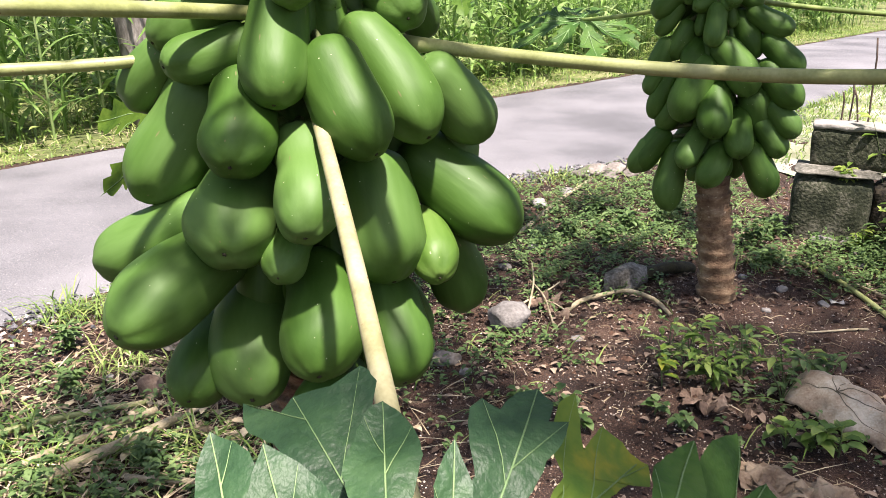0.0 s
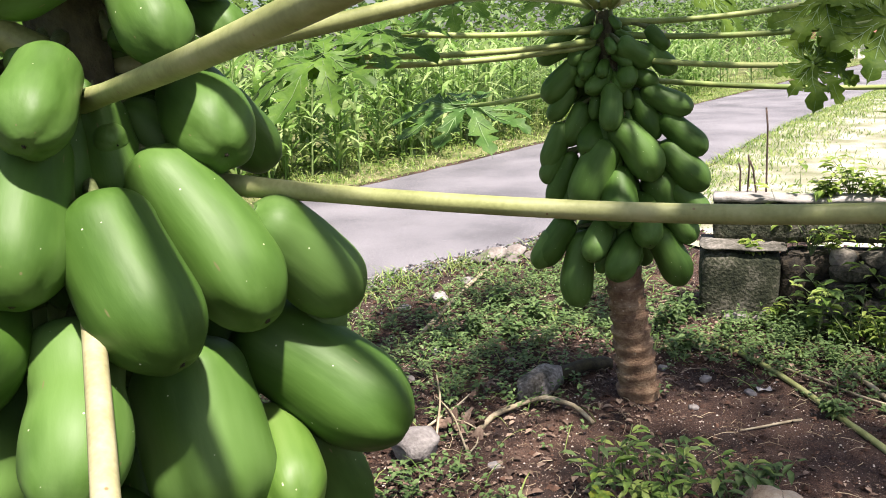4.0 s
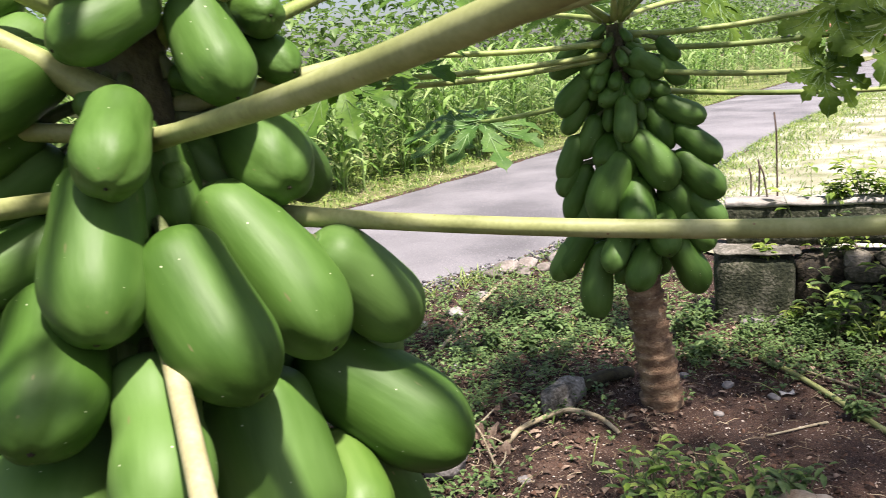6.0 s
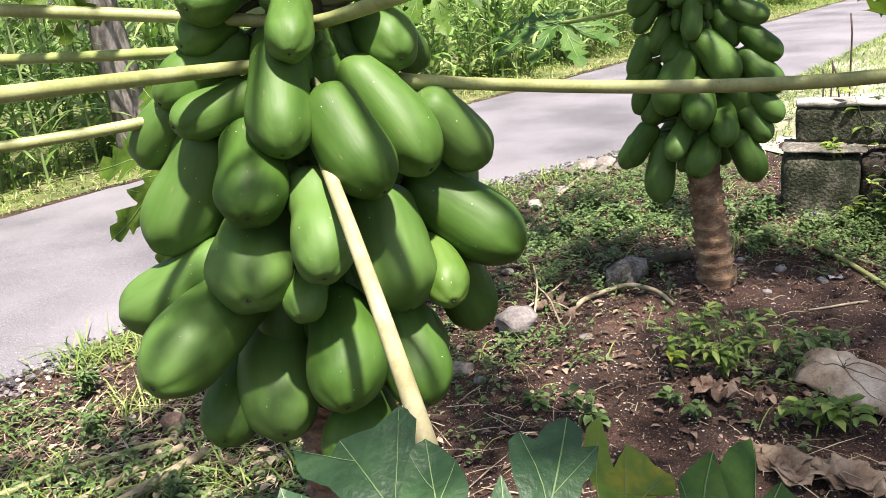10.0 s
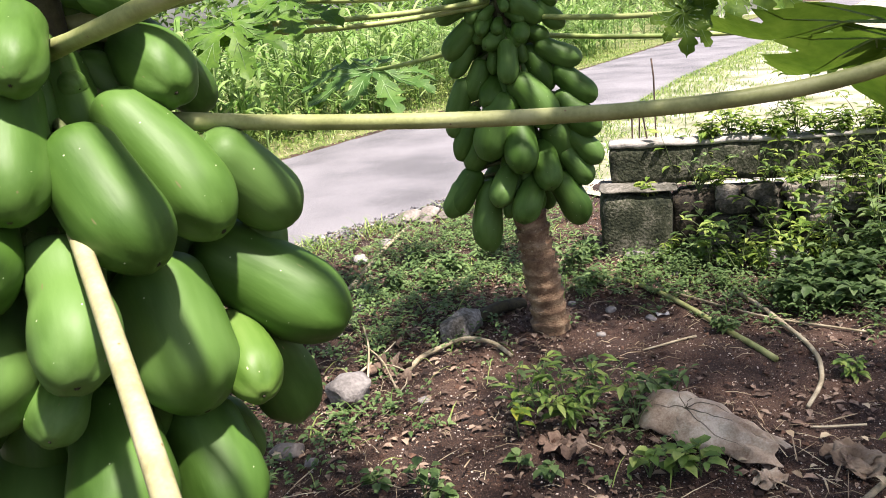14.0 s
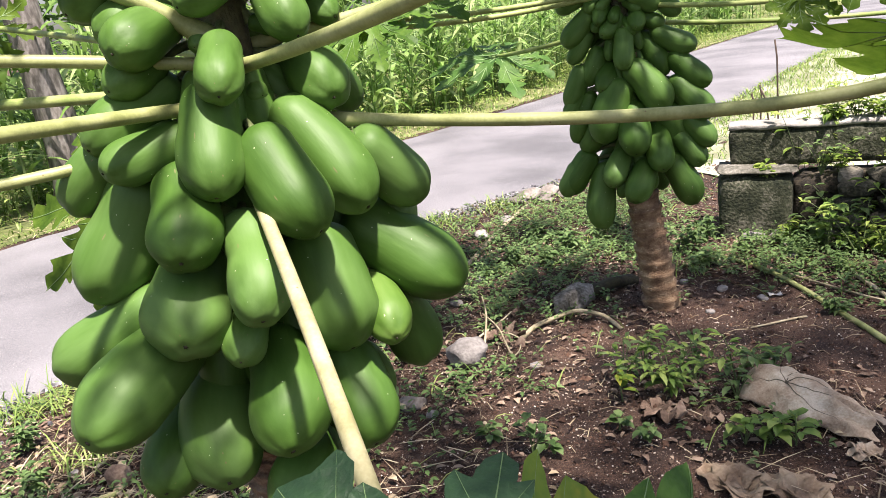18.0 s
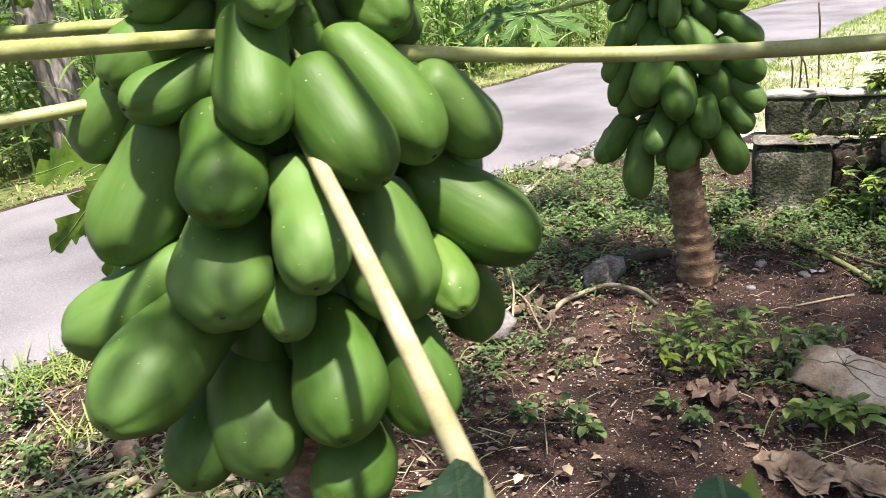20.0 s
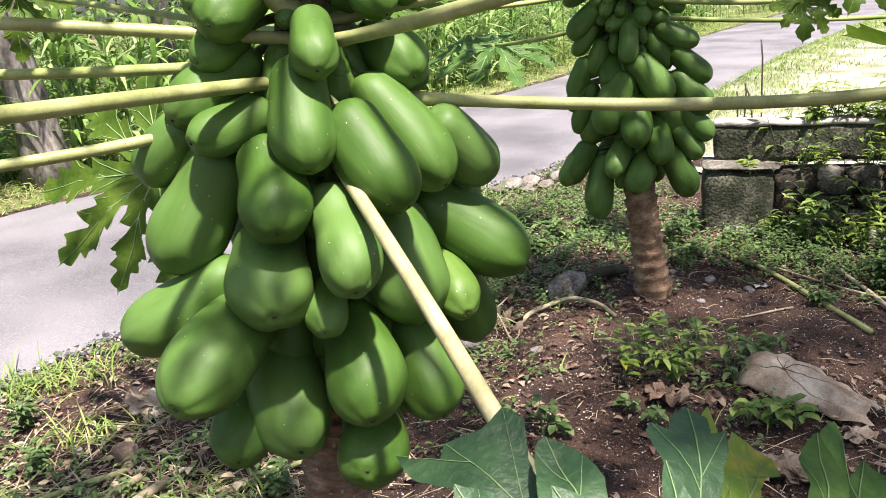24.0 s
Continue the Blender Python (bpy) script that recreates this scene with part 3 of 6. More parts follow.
petiole(near_tree, (-0.240, 1.700, 1.800), (-0.280, 1.700, 1.960), (-0.420, 1.860, 2.380), 0.02, True)
petiole(near_tree, (-0.230, 1.730, 1.800), (-0.200, 1.800, 1.960), (-0.150, 2.000, 2.250), 0.018, True)
petiole(near_tree, (-0.270, 1.740, 1.480), (-0.520, 2.300, 1.430), (-0.800, 2.900, 1.190), 0.0115, True)
petiole(near_tree, (0.000, 0.615, 1.075), (0.034, 0.467, 1.020), (0.060, 0.36, 1.03), 0.0132, mat=PETIOLE_PALE)
petiole(near_tree, (0.060, 0.36, 1.03), (0.02, 0.38, 1.08), (-0.010, 0.47, 1.12), 0.008, True)
petiole(near_tree, (0.060, 0.36, 1.03), (0.12, 0.37, 1.06), (0.150, 0.47, 1.10), 0.008, True)


def front_leaf(tree, hub, lobes, mat, label, seed, facing=(0.05, -0.72, 0.69)):
    """Lobes that fan out from a stalk's end. Each lobe: root and tip of its main rib, its pointed outline in parts of that
    rib's length (along it, and across it to the left), and the outline points at which side ribs end."""
    o, hub, facing = Vector(tree.location), Vector(hub), Vector(facing).normalized()
    vs, fs, rv, rf = [], [], [], []

    def rib(path, r):
        v, f = tube([p - o for p in path], [r * (1 - 0.7 * i / (len(path) - 1)) for i in range(len(path))], 5, False)
        rf.extend(tuple(x + len(rv) for x in g) for g in f)
        rv.extend(v)

    for n_lobe, (root, tip, outline, ends) in enumerate(lobes):
        root, tip = Vector(root), Vector(tip)
        d = tip - root
        ln = d.length
        side = facing.cross(d).normalized()
        n = d.cross(side).normalized()
        ph = seed * 1.7 + n_lobe * 2.3

        def at(p):
            a, w = p
            q = root + d * a + side * (w * ln)
            lift = 0.16 * ln * (abs(w) ** 1.3 - 0.25 * a * a) + 0.02 * ln * math.sin(5 * a + ph) + 0.035 * ln * math.sin(7 * w + 4 * a + ph)
            return q + n * lift + n * 0.04 * ln * noise.noise(Vector((3 * a, 3 * w, ph)))

        # margin: every edge bows out a little between its points
        pts = [(-0.25, 0.06)] + list(outline) + [(-0.25, -0.06)]
        edge = []
        for (a0, w0), (a1, w1) in zip(pts, pts[1:] + pts[:1]):
            for k in range(5):
                t = k / 5
                bow = 0.12 * t * (1 - t) + 0.05 * noise.noise(Vector((a0 * 9 + t * 4, w0 * 9, ph)))
                edge.append((a0 + (a1 - a0) * t - (w0 - w1) * bow, w0 + (w1 - w0) * t - (a1 - a0) * -bow))
        mid = (0.42, sum(p[1] for p in outline) / len(outline))
        base, m = len(vs), len(edge)
        vs.append(at(mid) - o)
        for ring in (0.2, 0.4, 0.6, 0.8, 1.0):
            vs += [at((mid[0] + (p[0] - mid[0]) * ring, mid[1] + (p[1] - mid[1]) * ring)) - o for p in edge]
        fs += [(base, base + 1 + k, base + 1 + (k + 1) % m) for k in range(m)]
        for ring in range(4):
            for k in range(m):
                p, q = base + 1 + ring * m + k, base + 1 + ring * m + (k + 1) % m
                fs.append((p, p + m, q + m, q))
        rib([hub.lerp(at((-0.2, 0)), t) for t in (0, 0.5, 1)] + [at((-0.2 + 1.18 * i / 8, 0)) + n * 0.0012 for i in range(1, 9)], 0.0015)
        for e in ends:
            a, w = outline[e]
            a0 = max(0.0, a - 0.25 - abs(w) * 0.9)
            rib([at((a0 + (a - a0) * t * 0.96, w * 0.96 * t)) + n * 0.001 for t in (0, 0.25, 0.5, 0.75, 1.0)], 0.0006)
    ob = part("leaf_blade", (vs, fs), mat, tree, label)
    part("vein", (rv, rf), VEIN, ob)
    return ob


petiole(near_tree, (-0.940, 1.390, 1.480), (-1.07, 1.33, 1.487), (-1.200, 1.270, 1.490), 0.0095)
petiole(near_tree, (-0.960, 1.540, 1.730), (-1.11, 1.53, 1.752), (-1.260, 1.520, 1.770), 0.0105)
petiole(near_tree, (-1.100, 1.910, 1.615), (-1.25, 1.94, 1.624), (-1.400, 1.970, 1.632), 0.0105, True)
LOW_LEAF = (-1.067, 2.600, 1.788)
petiole(near_tree, (-0.270, 1.740, 1.640), (-0.560, 2.250, 1.690), LOW_LEAF, 0.009, True)
# blades
BLUISH = "bluish green lobed leaf with pale veins"
SPEAR = [(0.05, 0.15), (0.35, 0.12), (0.6, 0.16), (0.8, 0.1), (1.0, 0.0), (0.85, -0.06), (0.65, -0.15), (0.45, -0.15), (0.1, -0.15)]
OVAL = [(0.1, 0.22), (0.4, 0.28), (0.65, 0.2), (0.85, 0.14), (0.95, 0.08), (1.0, 0.0), (0.9, -0.1), (0.7, -0.2), (0.4, -0.25), (0.05, -0.15)]
HOOKED = [(0.2, 0.25), (0.7, 0.17), (1.0, 0.0), (0.8, -0.18), (0.6, -0.3), (0.3, -0.33), (0.05, -0.2)]
THREE_POINTED = [(0.2, 0.1), (0.45, 0.15), (0.7, 0.2), (0.95, 0.3), (1.2, 0.25), (1.05, 0.18), (0.92, 0.1), (1.0, 0.0), (0.85, -0.2), (0.88, -0.4), (0.7, -0.42), (0.5, -0.25), (0.4, -0.2), (0.05, -0.1)]
SHOULDERED = [(0.05, 0.2), (0.25, 0.15), (0.45, 0.25), (0.65, 0.3), (0.77, 0.26), (0.73, 0.15), (0.9, 0.1), (1.0, 0.0), (0.9, -0.1), (0.75, -0.1), (0.8, -0.2), (0.65, -0.2), (0.5, -0.15), (0.2, -0.1)]
RAGGED = [(0.0, 0.1), (0.35, 0.2), (0.45, 0.4), (0.65, 0.55), (0.82, 0.55), (0.75, 0.4), (0.65, 0.25), (0.9, 0.3), (1.0, 0.15), (1.05, -0.05), (0.9, -0.15), (0.78, -0.05), (0.55, -0.04), (0.4, -0.1), (0.2, -0.1)]
FORKED = [(0.05, 0.25), (0.4, 0.35), (0.6, 0.45), (0.8, 0.45), (1.05, 0.35), (0.88, 0.22), (0.55, 0.1), (0.84, 0.05), (1.0, 0.0), (0.96, -0.18), (1.1, -0.3), (0.86, -0.3), (0.82, -0.62), (0.6, -0.55), (0.35, -0.38)]
front_leaf(near_tree, (-0.01, 0.47, 1.12), [((-0.064, 0.644, 1.197), (-0.151, 0.798, 1.232), THREE_POINTED, (4, 9)), ((-0.043, 0.609, 1.227), (-0.053, 0.728, 1.267), OVAL, (3, 7)),
                                            ((0.006, 0.51, 1.262), (0.009, 0.577, 1.316), SPEAR, (2,)), ((0.03, 0.549, 1.252), (0.083, 0.684, 1.303), SHOULDERED, (4, 10)),
                                            ((-0.14, 0.53, 1.28), (-0.168, 0.594, 1.315), HOOKED, (3,)), ((-0.075, 0.44, 1.30), (-0.108, 0.51, 1.356), HOOKED, (3,))],
           BLADE_FRONT, "bluish green lobed leaf with pale veins", 3)
front_leaf(near_tree, (0.10, 0.47, 1.10), [((0.077, 0.596, 1.212), (0.179, 0.696, 1.221), RAGGED, (4, 7, 9))], BLADE_YELLOW, "yellowing ragged lobe of a leaf", 11)
front_leaf(near_tree, (0.15, 0.47, 1.10), [((0.144, 0.553, 1.226), (0.213, 0.667, 1.261), SPEAR, (2,)), ((0.21, 0.596, 1.178), (0.295, 0.7, 1.194), FORKED, (4, 12))], BLADE_SUNNY, "fresh green lobed leaf with pale veins", 22)
leaf(near_tree, (-0.830, 2.900, 1.190), (-1.0, -0.05, -0.62), (-0.15, -0.75, 0.65), 0.53, 5, BLADE_SUN, "lobed green leaf with deep cuts", 0.15, 9, 290, 0.78, 0.19)
leaf(near_tree, (0.934, 1.180, 1.552), (0.766, 0.643, -0.335), (0.223, 0.075, 0.653), 0.46, 6, BLADE_SUN, "broad yellow-green lobed leaf with pale veins", 0.08, 6, 150, 0.6, 0.27)
leaf(near_tree, (0.380, 0.760, 1.830), (0.6, -0.6, 0.1), (0, 0, 1), 0.36, 7)
leaf(near_tree, (0.700, 1.570, 1.840), (0.9, 0.3, -0.1), (0, 0, 1), 0.27, 8, None, "", 0.3, 7, 130)
leaf(near_tree, (-1.060, 0.560, 1.620), (-0.7, -0.7, 0.0), (0, 0, 1), 0.36, 9, BLADE_SUN, "", 0.3, 7, 150)
leaf(near_tree, (-1.200, 1.270, 1.490), (-0.9, -0.3, -0.2), (0, 0, 1), 0.3, 10, BLADE_SUN, "", 0.3, 7, 150)
leaf(near_tree, (-1.260, 1.520, 1.770), (-1, 0, -0.1), (0, 0, 1), 0.3, 12, BLADE_SUN, "", 0.3, 7, 150)
leaf(near_tree, (-1.400, 1.970, 1.632), (-1, 0.3, -0.2), (0, 0, 1), 0.3, 13, BLADE_SUN, "", 0.3, 7, 150)
leaf(near_tree, (-0.760, 1.590, 1.930), (-1, -0.1, 0), (0, 0, 1), 0.25, 14)
leaf(near_tree, LOW_LEAF, (-0.15, -0.2, -1.0), (0.1, -1, 0.3), 0.2, 15, BLADE_SUN, "", 0.1, 7, 250)
leaf(near_tree, (-1.000, 1.950, 1.910), (-1, 0.2, -0.1), (0, 0, 1), 0.25, 16)
leaf(near_tree, (-0.700, 1.480, 2.080), (-0.8, -0.3, 0.1), (0, 0, 1), 0.25, 17)
leaf(near_tree, (0.450, 1.120, 2.050), (0.7, -0.5, 0.1), (0, 0, 1), 0.28, 18, None, "", 0.3, 7, 130)
leaf(near_tree, (0.300, 2.240, 1.950), (0.6, 0.7, -0.2), (0, 0, 1), 0.36, 19)
leaf(near_tree, (-0.420, 1.860, 2.380), (-0.6, 0.4, 0.0), (0, 0, 1), 0.4, 20)
leaf(near_tree, (-0.150, 2.000, 2.250), (0.1, 0.9, 0.0), (0, 0, 1), 0.4, 21)

for i in range(5):
    a = 0.62 * i + 0.3
    h = 1.86 + 0.035 * (i % 7)
    d = Vector((math.cos(a), math.sin(a), 0))
    root = tree_axis(near_tree, 1.84) + d * 0.05
    end = root + d * (0.62 + 0.05 * (i % 3)) + Vector((0, 0, h - 1.52 if i % 2 else h - 1.66))
    petiole(near_tree, root, (root + end) / 2 + Vector((0, 0, 0.1)), end, 0.013, True)
    leaf(near_tree, end, d + Vector((0, 0, -0.15)), (0.1 * d.x, 0.1 * d.y, 1), 0.4, 40 + i)

# unseen leaves added towards the viewer, above eye level, to shade the fruit
for i, (end, size) in enumerate((((-0.28, 1.0, 2.25), 0.2), ((-0.16, 0.8, 2.4), 0.19), ((0.58, 0.9, 2.28), 0.34), ((0.36, 0.3, 2.45), 0.24))):
    end = Vector(end)
    root = tree_axis(near_tree, 1.86)
    d = Vector((end.x - root.x, end.y - root.y, 0)).normalized()
    petiole(near_tree, root + d * 0.045, (root + end) / 2 + Vector((0, 0, 0.2)), end, 0.014, True)
    leaf(near_tree, end, d + Vector((0, 0, -0.2)), (0.1 * d.x, 0.1 * d.y, 1), size, 60 + i, cut=0.86, wide=0.16)

far_tree = empty("papaya_tree", (1.375, 3.78, 0.1), "papaya tree with a dense column of smaller green fruit", "papaya tree", "papaya trees")
AXES[far_tree.name] = [(0.1, (1.375, 3.78)), (0.72, (1.295, 3.79)), (1.7, (1.215, 3.80)), (1.80, (1.21, 3.80))]
papaya_trunk(far_tree, 0.092, 0.06, 1.47, 21)
part("stem_top", tube([tree_axis(far_tree, 1.45 + 0.05 * i) - far_tree.location for i in range(8)], [0.055 - 0.003 * i for i in range(8)], 12), STEM_TOP, far_tree, "dark scarred stem top")
papaya(far_tree, (1.047, 3.845, 0.898), (0.985, 3.857, 0.800), 0.069)
papaya(far_tree, (1.134, 3.820, 0.832), (1.099, 3.797, 0.633), 0.077)
papaya(far_tree, (1.186, 3.720, 0.919), (1.129, 3.669, 0.846), 0.061)
papaya(far_tree, (1.283, 3.679, 0.855), (1.220, 3.615, 0.777), 0.070)
papaya(far_tree, (1.435, 3.716, 0.848), (1.492, 3.696, 0.723), 0.076)
papaya(far_tree, (1.177, 3.722, 1.226), (1.117, 3.718, 1.085), 0.090)
papaya(far_tree, (1.073, 3.833, 1.194), (1.017, 3.848, 1.041), 0.055)
papaya(far_tree, (1.244, 3.703, 1.120), (1.217, 3.619, 1.016), 0.080)
papaya(far_tree, (1.421, 3.724, 1.094), (1.469, 3.787, 0.954), 0.094)
papaya(far_tree, (1.496, 3.677, 1.061), (1.556, 3.645, 0.985), 0.060)
papaya(far_tree, (1.255, 3.687, 1.307), (1.331, 3.655, 1.195), 0.082)
papaya(far_tree, (1.454, 3.692, 1.222), (1.539, 3.649, 1.125), 0.073)
papaya(far_tree, (1.216, 3.853, 1.367), (1.131, 3.740, 1.278), 0.064)
papaya(far_tree, (1.204, 3.689, 1.477), (1.188, 3.657, 1.380), 0.050)
papaya(far_tree, (1.334, 3.776, 1.438), (1.378, 3.737, 1.331), 0.064)
papaya(far_tree, (1.453, 3.687, 1.344), (1.533, 3.646, 1.264), 0.064)
papaya(far_tree, (1.116, 3.819, 1.398), (1.080, 3.830, 1.312), 0.055)
papaya(far_tree, (1.032, 3.842, 1.318), (0.995, 3.851, 1.215), 0.055)
papaya(far_tree, (1.083, 3.825, 1.568), (1.013, 3.842, 1.496), 0.060)
papaya(far_tree, (1.072, 3.829, 1.487), (1.016, 3.843, 1.405), 0.043)
papaya(far_tree, (1.384, 3.718, 1.472), (1.479, 3.670, 1.421), 0.058)
papaya(far_tree, (1.268, 3.841, 1.562), (1.142, 3.725, 1.505), 0.048)
papaya(far_tree, (1.194, 3.857, 1.647), (1.114, 3.741, 1.563), 0.041)
papaya(far_tree, (1.118, 3.809, 1.675), (1.091, 3.793, 1.620), 0.037)
papaya(far_tree, (1.267, 3.702, 1.657), (1.342, 3.709, 1.614), 0.051)
papaya(far_tree, (1.383, 3.713, 1.633), (1.434, 3.689, 1.579), 0.046)
papaya(far_tree, (1.050, 3.832, 1.658), (0.984, 3.846, 1.630), 0.042)
papaya(far_tree, (1.079, 3.823, 1.725), (1.005, 3.841, 1.688), 0.033)
papaya(far_tree, (1.310, 3.770, 1.560), (1.261, 3.668, 1.524), 0.045)
papaya(far_tree, (1.314, 3.747, 1.552), (1.371, 3.722, 1.523), 0.041)
papaya(far_tree, (1.029, 3.844, 1.205), (0.990, 3.852, 1.141), 0.044)
papaya(far_tree, (1.378, 3.712, 1.710), (1.413, 3.696, 1.666), 0.035)
papaya(far_tree, (0.987, 3.857, 0.855), (0.950, 3.863, 0.774), 0.052)
papaya(far_tree, (1.356, 3.723, 1.010), (1.329, 3.599, 0.914), 0.069)
papaya(far_tree, (1.127, 3.821, 1.138), (1.070, 3.837, 1.002), 0.068)
papaya(far_tree, (1.461, 3.698, 0.983), (1.518, 3.671, 0.896), 0.063)
# fruit tucked in close to the stem
for i in range(22):
    z = 0.84 + 0.036 * i
    a = -2.9 + 2.7 * ((i * 0.618) % 1)
    c = tree_axis(far_tree, z)
    d = Vector((math.cos(a), math.sin(a), 0))
    papaya(far_tree, c + d * 0.06, c + d * 0.09 - Vector((0, 0, 0.09)), 0.045 - 0.0008 * i)
# fruit on the far side of the column
for i in range(26):
    z = 0.86 + 0.032 * i
    a = 0.6 + 2.0 * ((i * 0.618) % 1)
    c = tree_axis(far_tree, z)
    d = Vector((math.cos(a), math.sin(a), 0))
    rr = 0.055 - 0.001 * i
    papaya(far_tree, c + d * 0.1, c + d * 0.17 - Vector((0, 0, 0.12 - 0.002 * i)), rr)
for i in range(26):
    z = 1.52 + 0.011 * i
    a = 2.4 * i
    c = tree_axis(far_tree, z)
    d = Vector((math.cos(a), math.sin(a), -0.15))
    rr = 0.034 - 0.0006 * i
    papaya(far_tree, c + d * 0.06, c + d * (0.12 - 0.001 * i) - Vector((0, 0, 0.02)), rr)
HUB = Vector((1.21, 3.80, 1.70))
# the last two leaves are unseen, added overhead to shade the fruit
for end, bend_z, size, ahead in (
        ((0.284, 3.60, 1.745), -0.03, 0.34, (-1, -0.2, -0.3)), ((0.07, 3.45, 1.670), -0.04, 0.36, (-1, -0.2, -0.35)),
        ((0.0, 3.55, 1.645), -0.06, 0.34, (-1, 0.2, -0.4)), ((0.765, 4.55, 1.40), -0.03, 0.44, (-0.9, -0.35, -0.12)),
        ((2.10, 3.30, 1.705), -0.05, 0.3, (0.9, -0.3, -0.05)), ((1.85, 3.35, 1.56), -0.03, 0.2, (0.9, -0.3, -0.3)),
        ((2.85, 3.85, 1.42), -0.05, 0.36, (0.9, 0.3, -0.2)), ((1.95, 3.45, 1.79), -0.04, 0.28, (0.8, -0.5, -0.1)),
        ((1.9, 4.3, 1.9), 0.05, 0.36, (0.8, 0.6, -0.2)), ((0.7, 4.5, 1.9), 0.05, 0.36, (-0.5, 0.8, -0.2)),
        ((0.55, 3.3, 2.0), 0.08, 0.36, (-0.8, -0.5, -0.2)), ((1.45, 3.1, 2.05), 0.08, 0.34, (0.2, -0.9, -0.2)),
        ((1.3, 4.7, 1.95), 0.05, 0.36, (0.1, 1, -0.2)), ((1.0, 3.2, 2.2), 0.1, 0.36, (-0.4, -0.8, -0.1)),
        ((1.35, 3.45, 2.5), 0.0, 0.36, (0.3, -0.6, 0.2)), ((0.6, 3.9, 2.15), 0.1, 0.36, (-0.9, 0.1, -0.2)),
        ((1.25, 3.6, 2.45), 0.0, 0.36, (0.1, -0.4, 0.3)), ((1.2, 3.36, 2.36), 0.05, 0.36, (0.0, -0.9, -0.1)), ((1.52, 3.48, 2.4), 0.05, 0.36, (0.5, -0.7, -0.1))):
    e = Vector(end)
    out = (e - HUB)
    start = HUB + Vector((out.x, out.y, 0)).normalized() * 0.05 + Vector((0, 0, min(0.12, (e.z - HUB.z) * 0.6)))
    petiole(far_tree, start, (start + e) / 2 + Vector((0, 0, bend_z)), e, 0.012, True)
    # light and shade are put into the blade colours: yellower right, deeper green behind
    leaf(far_tree, e, ahead, (0.15 * ahead[0], 0.15 * ahead[1] - 0.3, 1) if ahead[2] > -0.7 and e.x < 1.8 else (-0.1, -0.8, 0.6), size, int(e.x * 100 + e.z * 37), BLADE_SUN if e.x > 1.8 else BLADE_SUNNY if e.y > 4.4 else BLADE, droop=0.35 if e.x < 1.8 else 0.2, wide=0.19 if e.x < 1.8 else 0.25, cut=0.8 if e.x < 1.8 else 0.62)

# ---- ground, road ----
NEAR_EDGE = [(-6.5, -2.0), (-3.6, 1.6), (-2.1, 3.42), (-1.72, 3.9), (0.3, 6.15), (1.6, 6.85), (4.6, 9.9), (8.5, 14.4), (16.0, 22.0), (30, 36), (60, 66)]
FAR_EDGE = [(-9.5, 0.5), (-6.0, 4.2), (-3.74, 6.8), (-3.1, 7.65), (0.55, 10.7), (2.0, 12.2), (4.6, 15.0), (8.6, 19.4), (16.0, 27.5), (28, 40), (58, 70)]


def edge_y(edge, x):
    for (x0, y0), (x1, y1) in zip(edge, edge[1:]):
        if x <= x1:
            return y0 + (y1 - y0) * (x - x0) / (x1 - x0)
    return edge[-1][1]


def height(x, y):
    """Height of the ground: a low mound between the trees, clods in the yard, flat towards the road."""
    d = edge_y(NEAR_EDGE, x) - y
    yard = smooth(0.0, 0.8, d)
    v = Vector((x, y, 0))
    z = 0.085 + yard * (0.035 * noise.noise(v * 1.3) + 0.016 * noise.noise(v * 4.5) + 0.008 * noise.noise(v * 13))
    z += 0.05 * math.exp(-((x - 0.9) / 0.5) ** 2 - ((y - 2.7) / 0.45) ** 2) + 0.04 * math.exp(-((x - 1.38) / 0.3) ** 2 - ((y - 3.78) / 0.3) ** 2)
    return z


def crumbs(x, y):
    """Small lumps and hollows in the loose soil, away from the lane."""
    v = Vector((x, y, 0.3))
    return smooth(0.1, 0.6, edge_y(NEAR_EDGE, x) - y) * (0.007 * noise.noise(v * 17) + 0.006 * noise.noise(v * 38))


def ground():
    vs, fs = [], []
    xs = [-400, -150, -60, -25, -14, -9, -6] + [-4.5 + 0.08 * i for i in range(38)] + [-1.46 + 0.032 * i for i in range(132)] + [2.78 + 0.08 * i for i in range(30)] + [5.4, 6.5, 8, 11, 16, 25, 50, 120, 400]
    ys = [-400, -100, -30, -12, -6, -3, -1.5] + [-0.5 + 0.08 * i for i in range(27)] + [1.66 + 0.032 * i for i in range(100)] + [4.86 + 0.08 * i for i in range(44)] + [8.6, 9.4, 10.5, 12, 14, 17, 21, 27, 35, 50, 90, 200, 500]
    for y in ys:
        for x in xs:
            vs.append((x, y, height(x, y) + crumbs(x, y) if -5 < x < 6 and -1 < y < 9 else 0.085))
    w = len(xs)
    for j in range(len(ys) - 1):
        for i in range(w - 1):
            a = j * w + i
            fs.append((a, a + 1, a + w + 1, a + w))
    return tagged(link("ground", (vs, fs), SOIL), "dark crumbly soil of a village yard", "ground", kind="structure")


ground()


